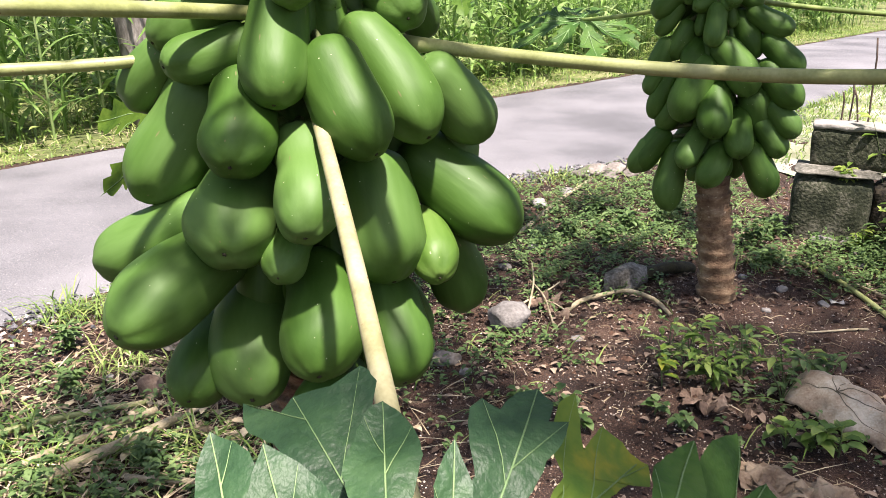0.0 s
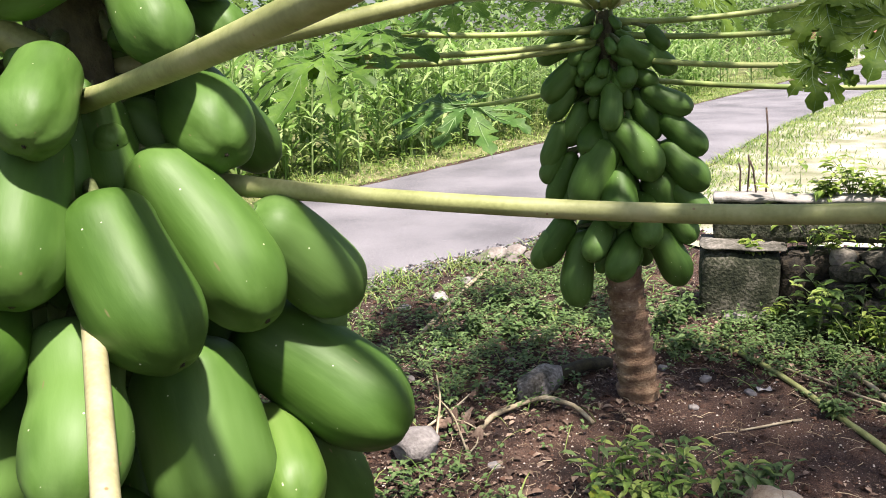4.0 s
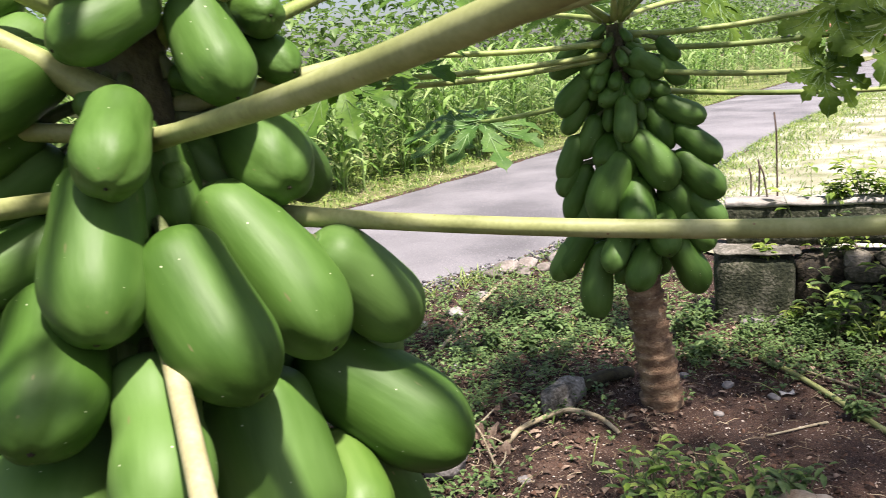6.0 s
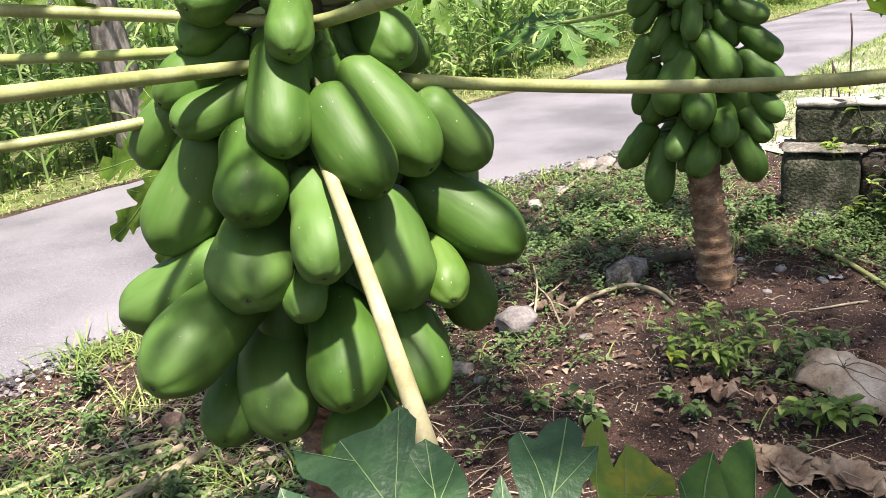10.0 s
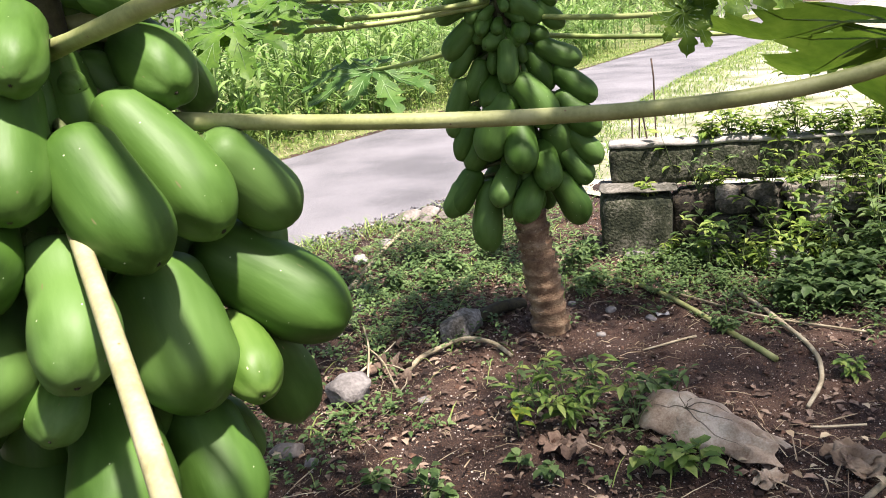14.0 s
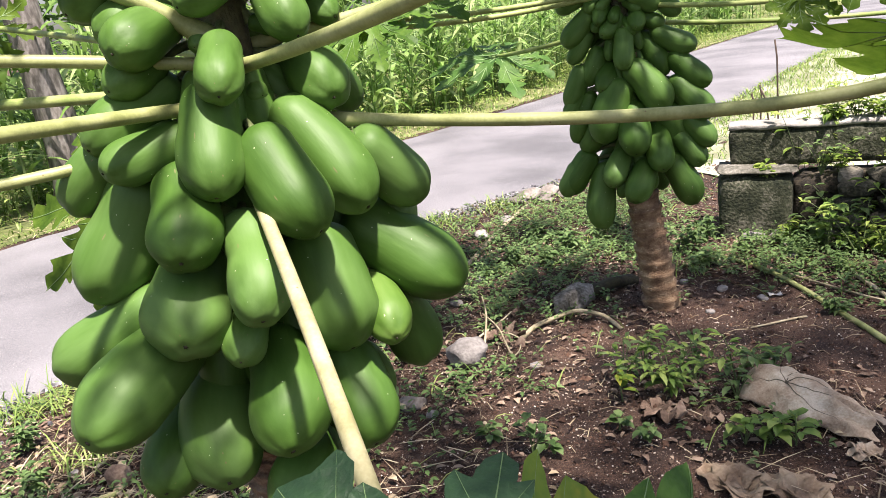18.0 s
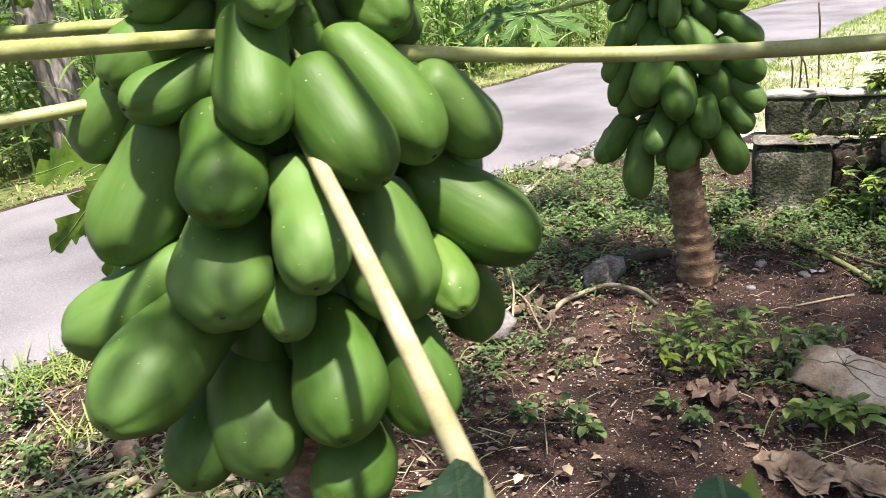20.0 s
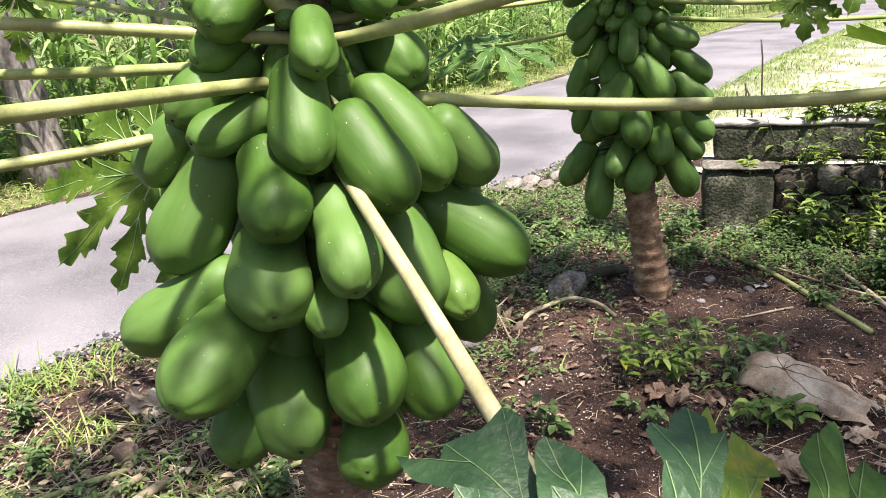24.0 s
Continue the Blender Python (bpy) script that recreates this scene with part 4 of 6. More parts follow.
def road():
    """One worn slab with ragged edges, a few centimetres above the soil."""
    vs, fs = [], []
    n, across = 260, 14
    def along(edge, t):
        k = t * (len(edge) - 1)
        i = min(int(k), len(edge) - 2)
        f = k - i
        return Vector((edge[i][0] + (edge[i + 1][0] - edge[i][0]) * f, edge[i][1] + (edge[i + 1][1] - edge[i][1]) * f, 0))
    for i in range(n + 1):
        a, b = along(NEAR_EDGE, i / n), along(FAR_EDGE, i / n)
        for j in range(across + 1):
            f = j / across
            p = a.lerp(b, f)
            if j in (0, across):
                p += (b - a).normalized() * (noise.noise(p * 3.5) * 0.16 + noise.noise(p * 11) * 0.06)
            p.z = 0.125 + 0.03 * math.sin(math.pi * f) + 0.006 * noise.noise(p * 2)
            if j in (0, across):
                p.z = 0.075
            vs.append(p)
    for i in range(n):
        for j in range(across):
            a = i * (across + 1) + j
            fs.append((a, a + across + 1, a + across + 2, a + 1))
    return tagged(link("road", (vs, fs), ROAD), "narrow worn pale asphalt lane", "road", kind="structure")


road()

# ---- stuff: pieces joined into single meshes ----
class Heap:
    """Collects many small pieces into one mesh."""

    def __init__(self):
        self.vs, self.fs = [], []

    def add(self, vs, fs):
        n = len(self.vs)
        self.vs += vs
        self.fs += [tuple(i + n for i in f) for f in fs]

    def blade(self, p, d, up, length, width, bend, n=3, fold=0.0):
        """A strip that starts at p, rises along up and arches over towards d."""
        side = d.cross(Vector((0, 0, 1)))
        side = side.normalized() if side.length > 1e-4 else Vector((1, 0, 0))
        vs, fs = [], []
        for i in range(n + 1):
            t = i / n
            c = p + up * (length * (t - 0.35 * bend * t * t)) + d * (length * bend * t * t) + Vector((0, 0, -0.5 * length * bend * t ** 3))
            w = width * (0.55 + 1.1 * t - 1.55 * t * t) if i < n else 0.0
            if i < n:
                vs += [c - side * w, c + side * w]
            else:
                vs.append(c)
        for i in range(n - 1):
            fs.append((2 * i, 2 * i + 1, 2 * i + 3, 2 * i + 2))
        fs.append((2 * n - 2, 2 * n - 1, 2 * n))
        self.add(vs, fs)

    def leaflet(self, p, d, up, length, width):
        """A small pointed leaf with a folded midrib."""
        side = d.cross(up)
        if side.length < 1e-4:
            side = Vector((1, 0, 0))
        side.normalize()
        n = side.cross(d).normalized()
        a, b = p + d * length * 0.38, p + d * length * 0.75
        tip = p + d * length - n * length * 0.18
        lift = n * width * 0.22
        self.add([p, a + side * width * 0.5 + lift, a, a - side * width * 0.5 + lift, b + side * width * 0.38 + lift * 0.6, b - n * length * 0.06, b - side * width * 0.38 + lift * 0.6, tip],
                 [(0, 1, 2), (0, 2, 3), (1, 4, 5, 2), (2, 5, 6, 3), (4, 7, 5), (5, 7, 6)])

    def lump(self, p, r, rnd):
        """A rough six-pointed clod."""
        q = [Vector(v) * r * rnd.uniform(0.6, 1.2) for v in ((1, 0, 0), (-1, 0, 0), (0, 1, 0), (0, -1, 0), (0, 0, 0.8), (0, 0, -0.6))]
        a = rnd.uniform(0, 6.28)
        m = Matrix.Rotation(a, 3, "Z") @ Matrix.Rotation(rnd.uniform(-0.6, 0.6), 3, "X")
        self.add([p + m @ v for v in q], [(0, 2, 4), (2, 1, 4), (1, 3, 4), (3, 0, 4), (2, 0, 5), (1, 2, 5), (3, 1, 5), (0, 3, 5)])

    def done(self, name, mat, label, category, smooth_it=True):
        return tagged(link(name, (self.vs, self.fs), mat, smooth=smooth_it), label, category, kind="stuff")


def flat(rnd):
    a = rnd.uniform(0, math.tau)
    return Vector((math.cos(a), math.sin(a), 0))


UP = Vector((0, 0, 1))


def beyond(edge, x, off, sign):
    """A point at off metres beside an edge at x; sign 1 is past the far side."""
    y = edge_y(edge, x)
    slope = (edge_y(edge, x + 0.3) - edge_y(edge, x - 0.3)) / 0.6
    n = Vector((-slope, 1, 0)).normalized()
    return Vector((x, y, 0)) + n * off * sign


# corn across the lane
rnd = random.Random(5)
corn = Heap()
for k in range(960):
    x = rnd.uniform(-7, 15) if k < 700 else rnd.uniform(12, 34)
    off = 1.0 + 9 * rnd.random() ** 1.3
    if k >= 900:
        x, off = rnd.uniform(-6, 5), rnd.uniform(0.8, 1.7)
    p = beyond(FAR_EDGE, x, off, 1)
    p.z = 0.05
    h = rnd.uniform(1.2, 2.1)
    lean = flat(rnd) * rnd.uniform(0, 0.12)
    v, f = tube([p, p + lean * h * 0.5 + UP * h * 0.5, p + lean * h + UP * h], [0.016, 0.013, 0.006], 5, False)
    corn.add(v, f)
    a0 = rnd.uniform(0, 3.1)
    for j in range(rnd.randint(9, 12)):
        t = 0.12 + 0.85 * j / 11
        a = a0 + math.pi * (j % 2) + rnd.uniform(-0.5, 0.5)
        d = Vector((math.cos(a), math.sin(a), 0))
        corn.blade(p + (lean + UP) * h * t, d, (UP * 0.8 + d * 0.6).normalized(), rnd.uniform(0.5, 0.85), rnd.uniform(0.034, 0.058), rnd.uniform(0.5, 1.0), 6)
corn.done("corn_field", CORN, "dense young green corn growing beyond the lane", "corn field")

# grass along the far side of the lane
verge = Heap()
for k in range(30000):
    x = rnd.uniform(-7, 14) if k < 25000 else rnd.uniform(14, 30)
    off = -0.14 + 2.7 * rnd.random() ** 1.2
    p = beyond(FAR_EDGE, x, off, 1)
    clump = noise.noise(p * 1.4)
    if rnd.random() > 0.62 + clump:
        continue
    p.z = 0.09 if off > 0 else 0.12
    tall = (0.05 + 0.10 * min(1, off / 0.8) + 0.22 * smooth(0.8, 2.2, off)) * rnd.uniform(0.6, 1.3)
    d = flat(rnd)
    verge.blade(p, d, (UP + d * rnd.uniform(0.1, 0.7)).normalized(), tall, rnd.uniform(0.006, 0.013), rnd.uniform(0.3, 0.9), 2)
for k in range(9000):
    x = rnd.uniform(-7, 12)
    p = beyond(FAR_EDGE, x, 0.5 + 4.5 * rnd.random(), 1)
    p.z = 0.08 + rnd.random() ** 2 * 0.5
    d = (flat(rnd) + UP * rnd.uniform(-0.1, 0.6)).normalized()
    verge.leaflet(p, d, UP, rnd.uniform(0.05, 0.13), rnd.uniform(0.02, 0.06))
verge.done("verge_grass", GRASS, "sunlit green grass and low weeds along the lane", "grass")

# straw on the verge
straw = Heap()
for k in range(1500):
    x = rnd.uniform(-7, 10)
    p = beyond(FAR_EDGE, x, rnd.uniform(-0.05, 0.9), 1)
    p.z = rnd.uniform(0.09, 0.14)
    d = flat(rnd)
    straw.blade(p, d, (d + UP * rnd.uniform(0, 0.3)).normalized(), rnd.uniform(0.08, 0.25), 0.006, 0.1, 2)
straw.done("dry_grass", STRAW, "dry straw lying along the edge of the lane", "dry grass")

# dry stems and leaf scraps at the lane's near edge
scraps = Heap()
for k in range(1640):
    p = Vector((rnd.gauss(-1.05, 0.55), rnd.gauss(2.5, 0.38), 0)) if k < 1500 else Vector((rnd.gauss(1.75, 0.35), rnd.gauss(2.1, 0.22), 0))
    if p.y > edge_y(NEAR_EDGE, p.x) - 0.2:
        continue
    p.z = height(p.x, p.y) + rnd.uniform(0.005, 0.05)
    d = flat(rnd)
    if k % 3:
        scraps.blade(p, d, (d + UP * rnd.uniform(-0.05, 0.25)).normalized(), rnd.uniform(0.05, 0.24), rnd.uniform(0.002, 0.005), 0.1, 2)
    else:
        ln = rnd.uniform(0.015, 0.06)
        scraps.leaflet(p, (d + UP * 0.2).normalized(), UP, ln, ln * 0.6)
scraps.done("dry_stems", STRAW, "pale dry stems and scraps of dead leaves among weeds", "straw")

# far woods behind the corn and the lane's bend
woods = Heap()
for k in range(22000):
    x = rnd.uniform(-16, 60)
    base = beyond(FAR_EDGE, max(-9, x), rnd.uniform(9, 20), 1)
    if x < -9:
        base.x, base.y = x, rnd.uniform(6, 16)
    top = 3.4 + 3.0 * (0.5 + noise.noise(base * 0.22)) + 1.2 * noise.noise(base * 0.7)
    p = base + UP * max(0.1, top) * rnd.random() ** 0.7
    d = (flat(rnd) + UP * rnd.uniform(-0.8, 0.4)).normalized()
    s = rnd.uniform(0.25, 0.55)
    woods.leaflet(p, d, UP, s, s * 0.55)
woods.done("far_woods", FOLIAGE, "green thicket behind the corn", "woods")

# low weeds on the near side of the lane and in the yard
low = Heap()
blades = Heap()
for k in range(5200):
    x = rnd.uniform(-4.2, 4.2)
    off = 0.06 + 2.3 * rnd.random() ** 1.5
    p = beyond(NEAR_EDGE, x, -off, 1)
    if p.y < 1.2 or noise.noise(p * 1.7 + Vector((3, 1, 0))) < rnd.uniform(-0.3, 0.35):
        continue
    p.z = height(p.x, p.y)
    if rnd.random() < 0.35:
        d = flat(rnd)
        blades.blade(p, d, (UP + d * rnd.uniform(0.2, 0.9)).normalized(), rnd.uniform(0.05, 0.16), rnd.uniform(0.003, 0.006), rnd.uniform(0.3, 0.9), 3)
    else:
        h = rnd.uniform(0.01, 0.09)
        for j in range(rnd.randint(3, 6)):
            d = (flat(rnd) + UP * rnd.uniform(0.0, 0.5)).normalized()
            low.leaflet(p + UP * h * rnd.uniform(0.4, 1) + d * 0.008, d, UP, rnd.uniform(0.016, 0.04), rnd.uniform(0.008, 0.02))
# scattered weeds: patches given by centre, spread and count
for cx, cy, sx, sy, n in ((1.35, 4.9, 0.75, 0.5, 420), (0.75, 4.5, 0.4, 0.5, 160), (1.75, 4.35, 0.25, 0.3, 150), (-1.3, 2.4, 0.6, 0.45, 260), (-0.5, 2.9, 0.7, 0.4, 200), (-0.9, 2.3, 0.6, 0.3, 260), (0.6, 4.1, 0.7, 0.5, 260), (1.0, 4.6, 0.6, 0.4, 200),
                          (-1.9, 2.9, 0.5, 0.4, 160), (0.25, 3.2, 0.3, 0.25, 90), (0.05, 3.8, 0.4, 0.5, 150), (2.75, 3.6, 0.5, 0.4, 560), (2.3, 4.05, 0.4, 0.35, 420), (3.3, 3.3, 0.4, 0.4, 300), (2.4, 4.4, 0.5, 0.2, 300),
                          (0.9, 5.4, 0.5, 0.5, 320), (1.4, 5.75, 0.6, 0.4, 380), (0.35, 5.0, 0.5, 0.5, 280), (1.8, 5.5, 0.5, 0.5, 360), (0.0, 4.5, 0.5, 0.6, 220), (2.0, 6.1, 0.5, 0.4, 260), (1.3, 2.5, 0.35, 0.25, 40), (2.9, 2.8, 0.5, 0.4, 60)):
    for k in range(int(n * 0.5)):
        p = Vector((rnd.gauss(cx, sx * 0.5), rnd.gauss(cy, sy * 0.5), 0))
        p.z = height(p.x, p.y)
        h = rnd.uniform(0.015, 0.13)
        if rnd.random() < 0.2:
            d = flat(rnd)
            blades.blade(p, d, (UP + d * rnd.uniform(0.2, 0.9)).normalized(), rnd.uniform(0.08, 0.2), rnd.uniform(0.003, 0.006), rnd.uniform(0.4, 0.9), 3)
        for j in range(rnd.randint(4, 8)):
            d = (flat(rnd) + UP * rnd.uniform(-0.1, 0.5)).normalized()
            low.leaflet(p + UP * h * rnd.uniform(0.3, 1) + d * 0.01, d, UP, rnd.uniform(0.016, 0.042), rnd.uniform(0.009, 0.022))
# tufts at the lane's edge
for cx, cy, n in ((-1.72, 3.62, 130), (-1.45, 3.75, 70), (-2.05, 3.0, 60), (-1.6, 2.5, 90), (-1.2, 2.3, 90), (-0.8, 2.45, 80), (-1.3, 3.1, 80), (-0.6, 3.4, 70), (0.45, 6.0, 90), (1.0, 6.3, 90), (0.1, 5.7, 70), (2.2, 7.0, 90), (3.4, 8.2, 120), (2.7, 7.5, 90)):
    for k in range(n):
        p = Vector((rnd.gauss(cx, 0.12), rnd.gauss(cy, 0.09), 0))
        p.z = height(p.x, p.y)
        d = flat(rnd)
        blades.blade(p, d, (UP + d * rnd.uniform(0.1, 0.9)).normalized(), rnd.uniform(0.08, 0.22), rnd.uniform(0.003, 0.006), rnd.uniform(0.3, 0.9), 3)
low.done("low_weeds", WEED, "small green weeds creeping over dark soil", "weeds")
blades.done("grass_tufts", GRASS, "thin grass tufts growing in the yard", "grass")

# clods, pebbles and litter in the yard
clods, pebbles, litter = Heap(), Heap(), Heap()
for k in range(110000):
    x, y = rnd.uniform(-2.6, 3.4), 1.4 + 5.4 * rnd.random() ** 1.45
    if y > edge_y(NEAR_EDGE, x) - 0.02:
        continue
    r = 0.002 + 0.0058 * rnd.random() ** 2 if rnd.random() < 0.955 else rnd.uniform(0.008, 0.022)
    (clods if rnd.random() < 0.5 or r > 0.0065 else pebbles).lump(Vector((x, y, height(x, y) + r * 0.3)), r, rnd)
rim = Heap()
for k in range(5200):
    # loose gravel where the lane's edge crumbles
    x = rnd.uniform(-4, 4)
    p = beyond(NEAR_EDGE, x, -abs(rnd.gauss(0.0, 0.14)) + 0.05, 1)
    r = rnd.uniform(0.006, 0.02)
    p.z = height(p.x, p.y) + r * 0.4 + (0.03 if rnd.random() < 0.4 else 0)
    (rim if rnd.random() < 0.8 else pebbles).lump(p, r, rnd)
rim.done("crumbled_lane_edge", EDGE, "dark crumbled asphalt along the lane's broken edge", "gravel", False)
for k in range(26000):
    x, y = rnd.uniform(-2.4, 3.4), 1.5 + 3.9 * rnd.random() ** 1.3
    if y > edge_y(NEAR_EDGE, x) - 0.1 or noise.noise(Vector((x, y, 7)) * 1.2) < rnd.uniform(-0.5, 0.4):
        continue
    d = (flat(rnd) + UP * rnd.uniform(-0.1, 0.3)).normalized()
    s = 0.007 + 0.045 * rnd.random() ** 3
    litter.leaflet(Vector((x, y, height(x, y) + 0.008)), d, UP, s, s * rnd.uniform(0.35, 0.7))
clods.done("soil_clods", CLOD, "dark crumbs of soil", "soil", False)
pebbles.done("gravel", PEBBLE, "pale pebbles and crumbled stone", "gravel", False)
litter.done("leaf_litter", LITTER, "scattered brown dead leaves", "leaf litter")
twigs = Heap()
for k in range(3000):
    x, y = rnd.uniform(-2.4, 3.4), rnd.uniform(1.5, 5.6)
    if y > edge_y(NEAR_EDGE, x) - 0.1:
        continue
    p = Vector((x, y, height(x, y) + 0.01))
    d = flat(rnd)
    ln = 0.02 + 0.1 * rnd.random() ** 2.5
    v, f = tube([p, p + d * ln * 0.5 + UP * 0.012 + flat(rnd) * 0.01, p + d * ln + UP * 0.004], [0.0015, 0.0013, 0.0008], 4, False)
    twigs.add(v, f)
twigs.done("twigs", STRAW, "thin dry twigs and grass stems on the soil", "twigs")


# ---- plants that can be counted ----
def weed_plant(x, y, h, n, size, mat=WEED, label="", spread=0.5, seed=0, z=None, narrow=0.45, full=True):
    """Several thin stems, each with leaves in pairs."""
    r = random.Random(seed * 31 + int(x * 100))
    z = height(x, y) if z is None else z
    ob = empty("weed_plant", (x, y, z), label, "weed", "weeds in the yard")
    stems, leaves = Heap(), Heap()
    for k in range(n):
        d = flat(r) * r.uniform(0.1, spread)
        hh = h * r.uniform(0.6, 1.1)
        pts = curve((0, 0, -0.01), d * hh * 0.3 + UP * hh * 0.6, d * hh + UP * hh * (1 - 0.25 * d.length), 6)
        v, f = tube(pts, [0.0032 * (1 - 0.1 * i) for i in range(7)], 5, False)
        stems.add(v, f)
        for i in range(2, 7) if full else (3, 5, 6):
            for s in range(r.randint(2, 3) if full else r.randint(1, 2)):
                q = (flat(r) + UP * r.uniform(-0.35, 0.35)).normalized()
                ln = size * r.uniform(0.6, 1.25)
                leaves.leaflet(pts[i] + q * 0.008, q, UP, ln, ln * narrow)
    part("stem", (stems.vs, stems.fs), STEM, ob)
    part("foliage", (leaves.vs, leaves.fs), mat, ob)
    return ob


BUSHY = "leafy green weed with thin stems growing in dark soil"
for i, (x, y, h, n) in enumerate(((0.90, 2.95, 0.20, 8), (1.05, 2.82, 0.24, 10), (1.20, 2.95, 0.22, 9), (1.34, 2.88, 0.2, 8), (1.48, 2.85, 0.17, 7), (1.02, 3.05, 0.2, 7), (1.28, 2.75, 0.16, 6))):
    weed_plant(x, y, h * 1.15, n - 1, 0.062, WEED_YELLOW if i % 2 else WEED, label=BUSHY, seed=i, spread=1.0, narrow=0.36, full=i % 3 == 1)
weed_plant(0.84, 2.80, 0.17, 2, 0.075, BLADE_YELLOW, "small weed with yellowed leaves", 0.4, 21, full=False)
ROUND = "small herb with round soft green leaves"
for i, (x, y, h, n) in enumerate(((0.43, 2.58, 0.14, 3), (0.50, 2.55, 0.09, 2), (0.84, 2.50, 0.08, 3), (0.76, 2.60, 0.06, 2), (0.30, 2.75, 0.06, 2))):
    weed_plant(x, y, h, n + 1, 0.045, label=ROUND, seed=40 + i, narrow=0.72, full=False)
for i, (x, y) in enumerate(((1.17, 2.45), (1.25, 2.43), (1.33, 2.40))):
    weed_plant(x, y, 0.13, 4, 0.06, WEED_YELLOW, full=False, label="trailing herb with heart-shaped leaves beside a dried leaf", seed=60 + i, narrow=0.6, spread=0.9)
for i, (x, y, h) in enumerate(((2.55, 3.55, 0.2), (2.75, 3.65, 0.22), (2.9, 3.5, 0.2), (2.7, 3.4, 0.17), (3.05, 3.7, 0.22), (3.2, 3.45, 0.2), (2.95, 3.3, 0.15))):
    weed_plant(x, y, h, 9, 0.07, label="creeping plant with broad green leaves", seed=80 + i, narrow=0.62, spread=0.9)
for i in range(34):
    t = 0.34 + 0.058 * i
    x, y = 2.14 + 0.895 * t, 4.72 - 0.445 * t - 0.06 - 0.5 * ((i * 0.618) % 1)
    h = (0.26, 0.5, 0.34, 0.75, 0.22, 0.6, 0.3, 0.18)[i % 8] * (1.0 if i > 5 else 0.6)
    weed_plant(x, y, h, (5, 4, 7, 3, 6)[i % 5], (0.055, 0.085, 0.065, 0.05)[i % 4], (SHRUB_SUN, WEED_YELLOW, WEED)[i % 3], "light green shrub in front of the old concrete wall", 0.75, 100 + i, narrow=(0.36, 0.5, 0.42)[i % 3])
for i, t in enumerate((0.22, 0.55, 0.66, 0.95, 1.12, 1.2, 1.5, 1.62, 1.85)):
    weed_plant(2.20 + 0.895 * t, 4.80 - 0.445 * t + 0.02 * (i % 3), (0.1, 0.3, 0.16, 0.24, 0.12)[i % 5], (4, 7, 5)[i % 3], 0.055, (SHRUB_SUN, WEED)[i % 2], "small weed rooted on the wall's ledge", 0.9, 230 + i, z=0.47, narrow=0.45, full=i % 2 == 0)
for i, (x, y, h) in enumerate(((2.7, 4.72, 0.85), (3.05, 4.55, 1.0), (3.45, 4.3, 0.95), (3.7, 4.2, 0.8))):
    weed_plant(x, y, h, 7, 0.085, SHRUB_SUN, "tall thin sapling rising above the old wall", 0.42, 150 + i, narrow=0.42)
for i in range(13):
    t = 0.6 + 0.125 * i
    weed_plant(2.30 + 0.895 * t, 4.94 - 0.445 * t, (0.16, 0.3, 0.22)[i % 3], 9, 0.06, SHRUB_SUN, "yellow-green weed growing on top of the wall", 0.7, 130 + i, z=0.72)
for i, (x, y, h) in enumerate(((1.0, 4.75, 0.15), (1.2, 4.95, 0.17), (1.45, 5.05, 0.18), (1.65, 4.75, 0.17), (1.85, 4.55, 0.2), (1.8, 4.25, 0.14), (0.8, 4.9, 0.12), (1.05, 5.3, 0.15), (1.6, 5.3, 0.16), (2.0, 4.7, 0.2))):
    weed_plant(x, y, h, 8, 0.055, label="low green weed behind the trunk", seed=140 + i, spread=0.8)
for i, (x, y, h) in enumerate(((-1.45, 2.9, 0.13), (-1.62, 3.25, 0.14), (-1.9, 2.8, 0.12), (-0.95, 2.35, 0.1), (-1.25, 2.2, 0.12), (-1.5, 2.35, 0.12), (-0.55, 2.5, 0.1), (-0.7, 2.2, 0.1))):
    weed_plant(x, y, h, 6, 0.045, label="small grey-green weed among dry stems", seed=170 + i, spread=0.8)
weed_plant(1.86, 2.12, 0.36, 2, 0.07, SHRUB_SUN, "thin sapling with yellow-green leaves on bare soil", 0.4, 189, full=False)
weed_plant(2.25, 2.75, 0.09, 4, 0.05, WEED_YELLOW, "small yellow-green seedling on bare soil", 0.8, 190)
for i in range(12):
    t = 1.35 + 0.11 * i
    weed_plant(2.16 + 0.895 * t, 4.70 - 0.445 * t - 0.16 * (i % 3), (0.62, 0.8, 0.5, 0.7)[i % 4], 9, 0.07, SHRUB_SUN, "bushy yellow-green shrub in front of the wall", 0.6, 260 + i, narrow=0.4)
weed_plant(2.12, 3.45, 0.1, 6, 0.05, label="small weed beside a fallen stalk", seed=191, spread=0.8)


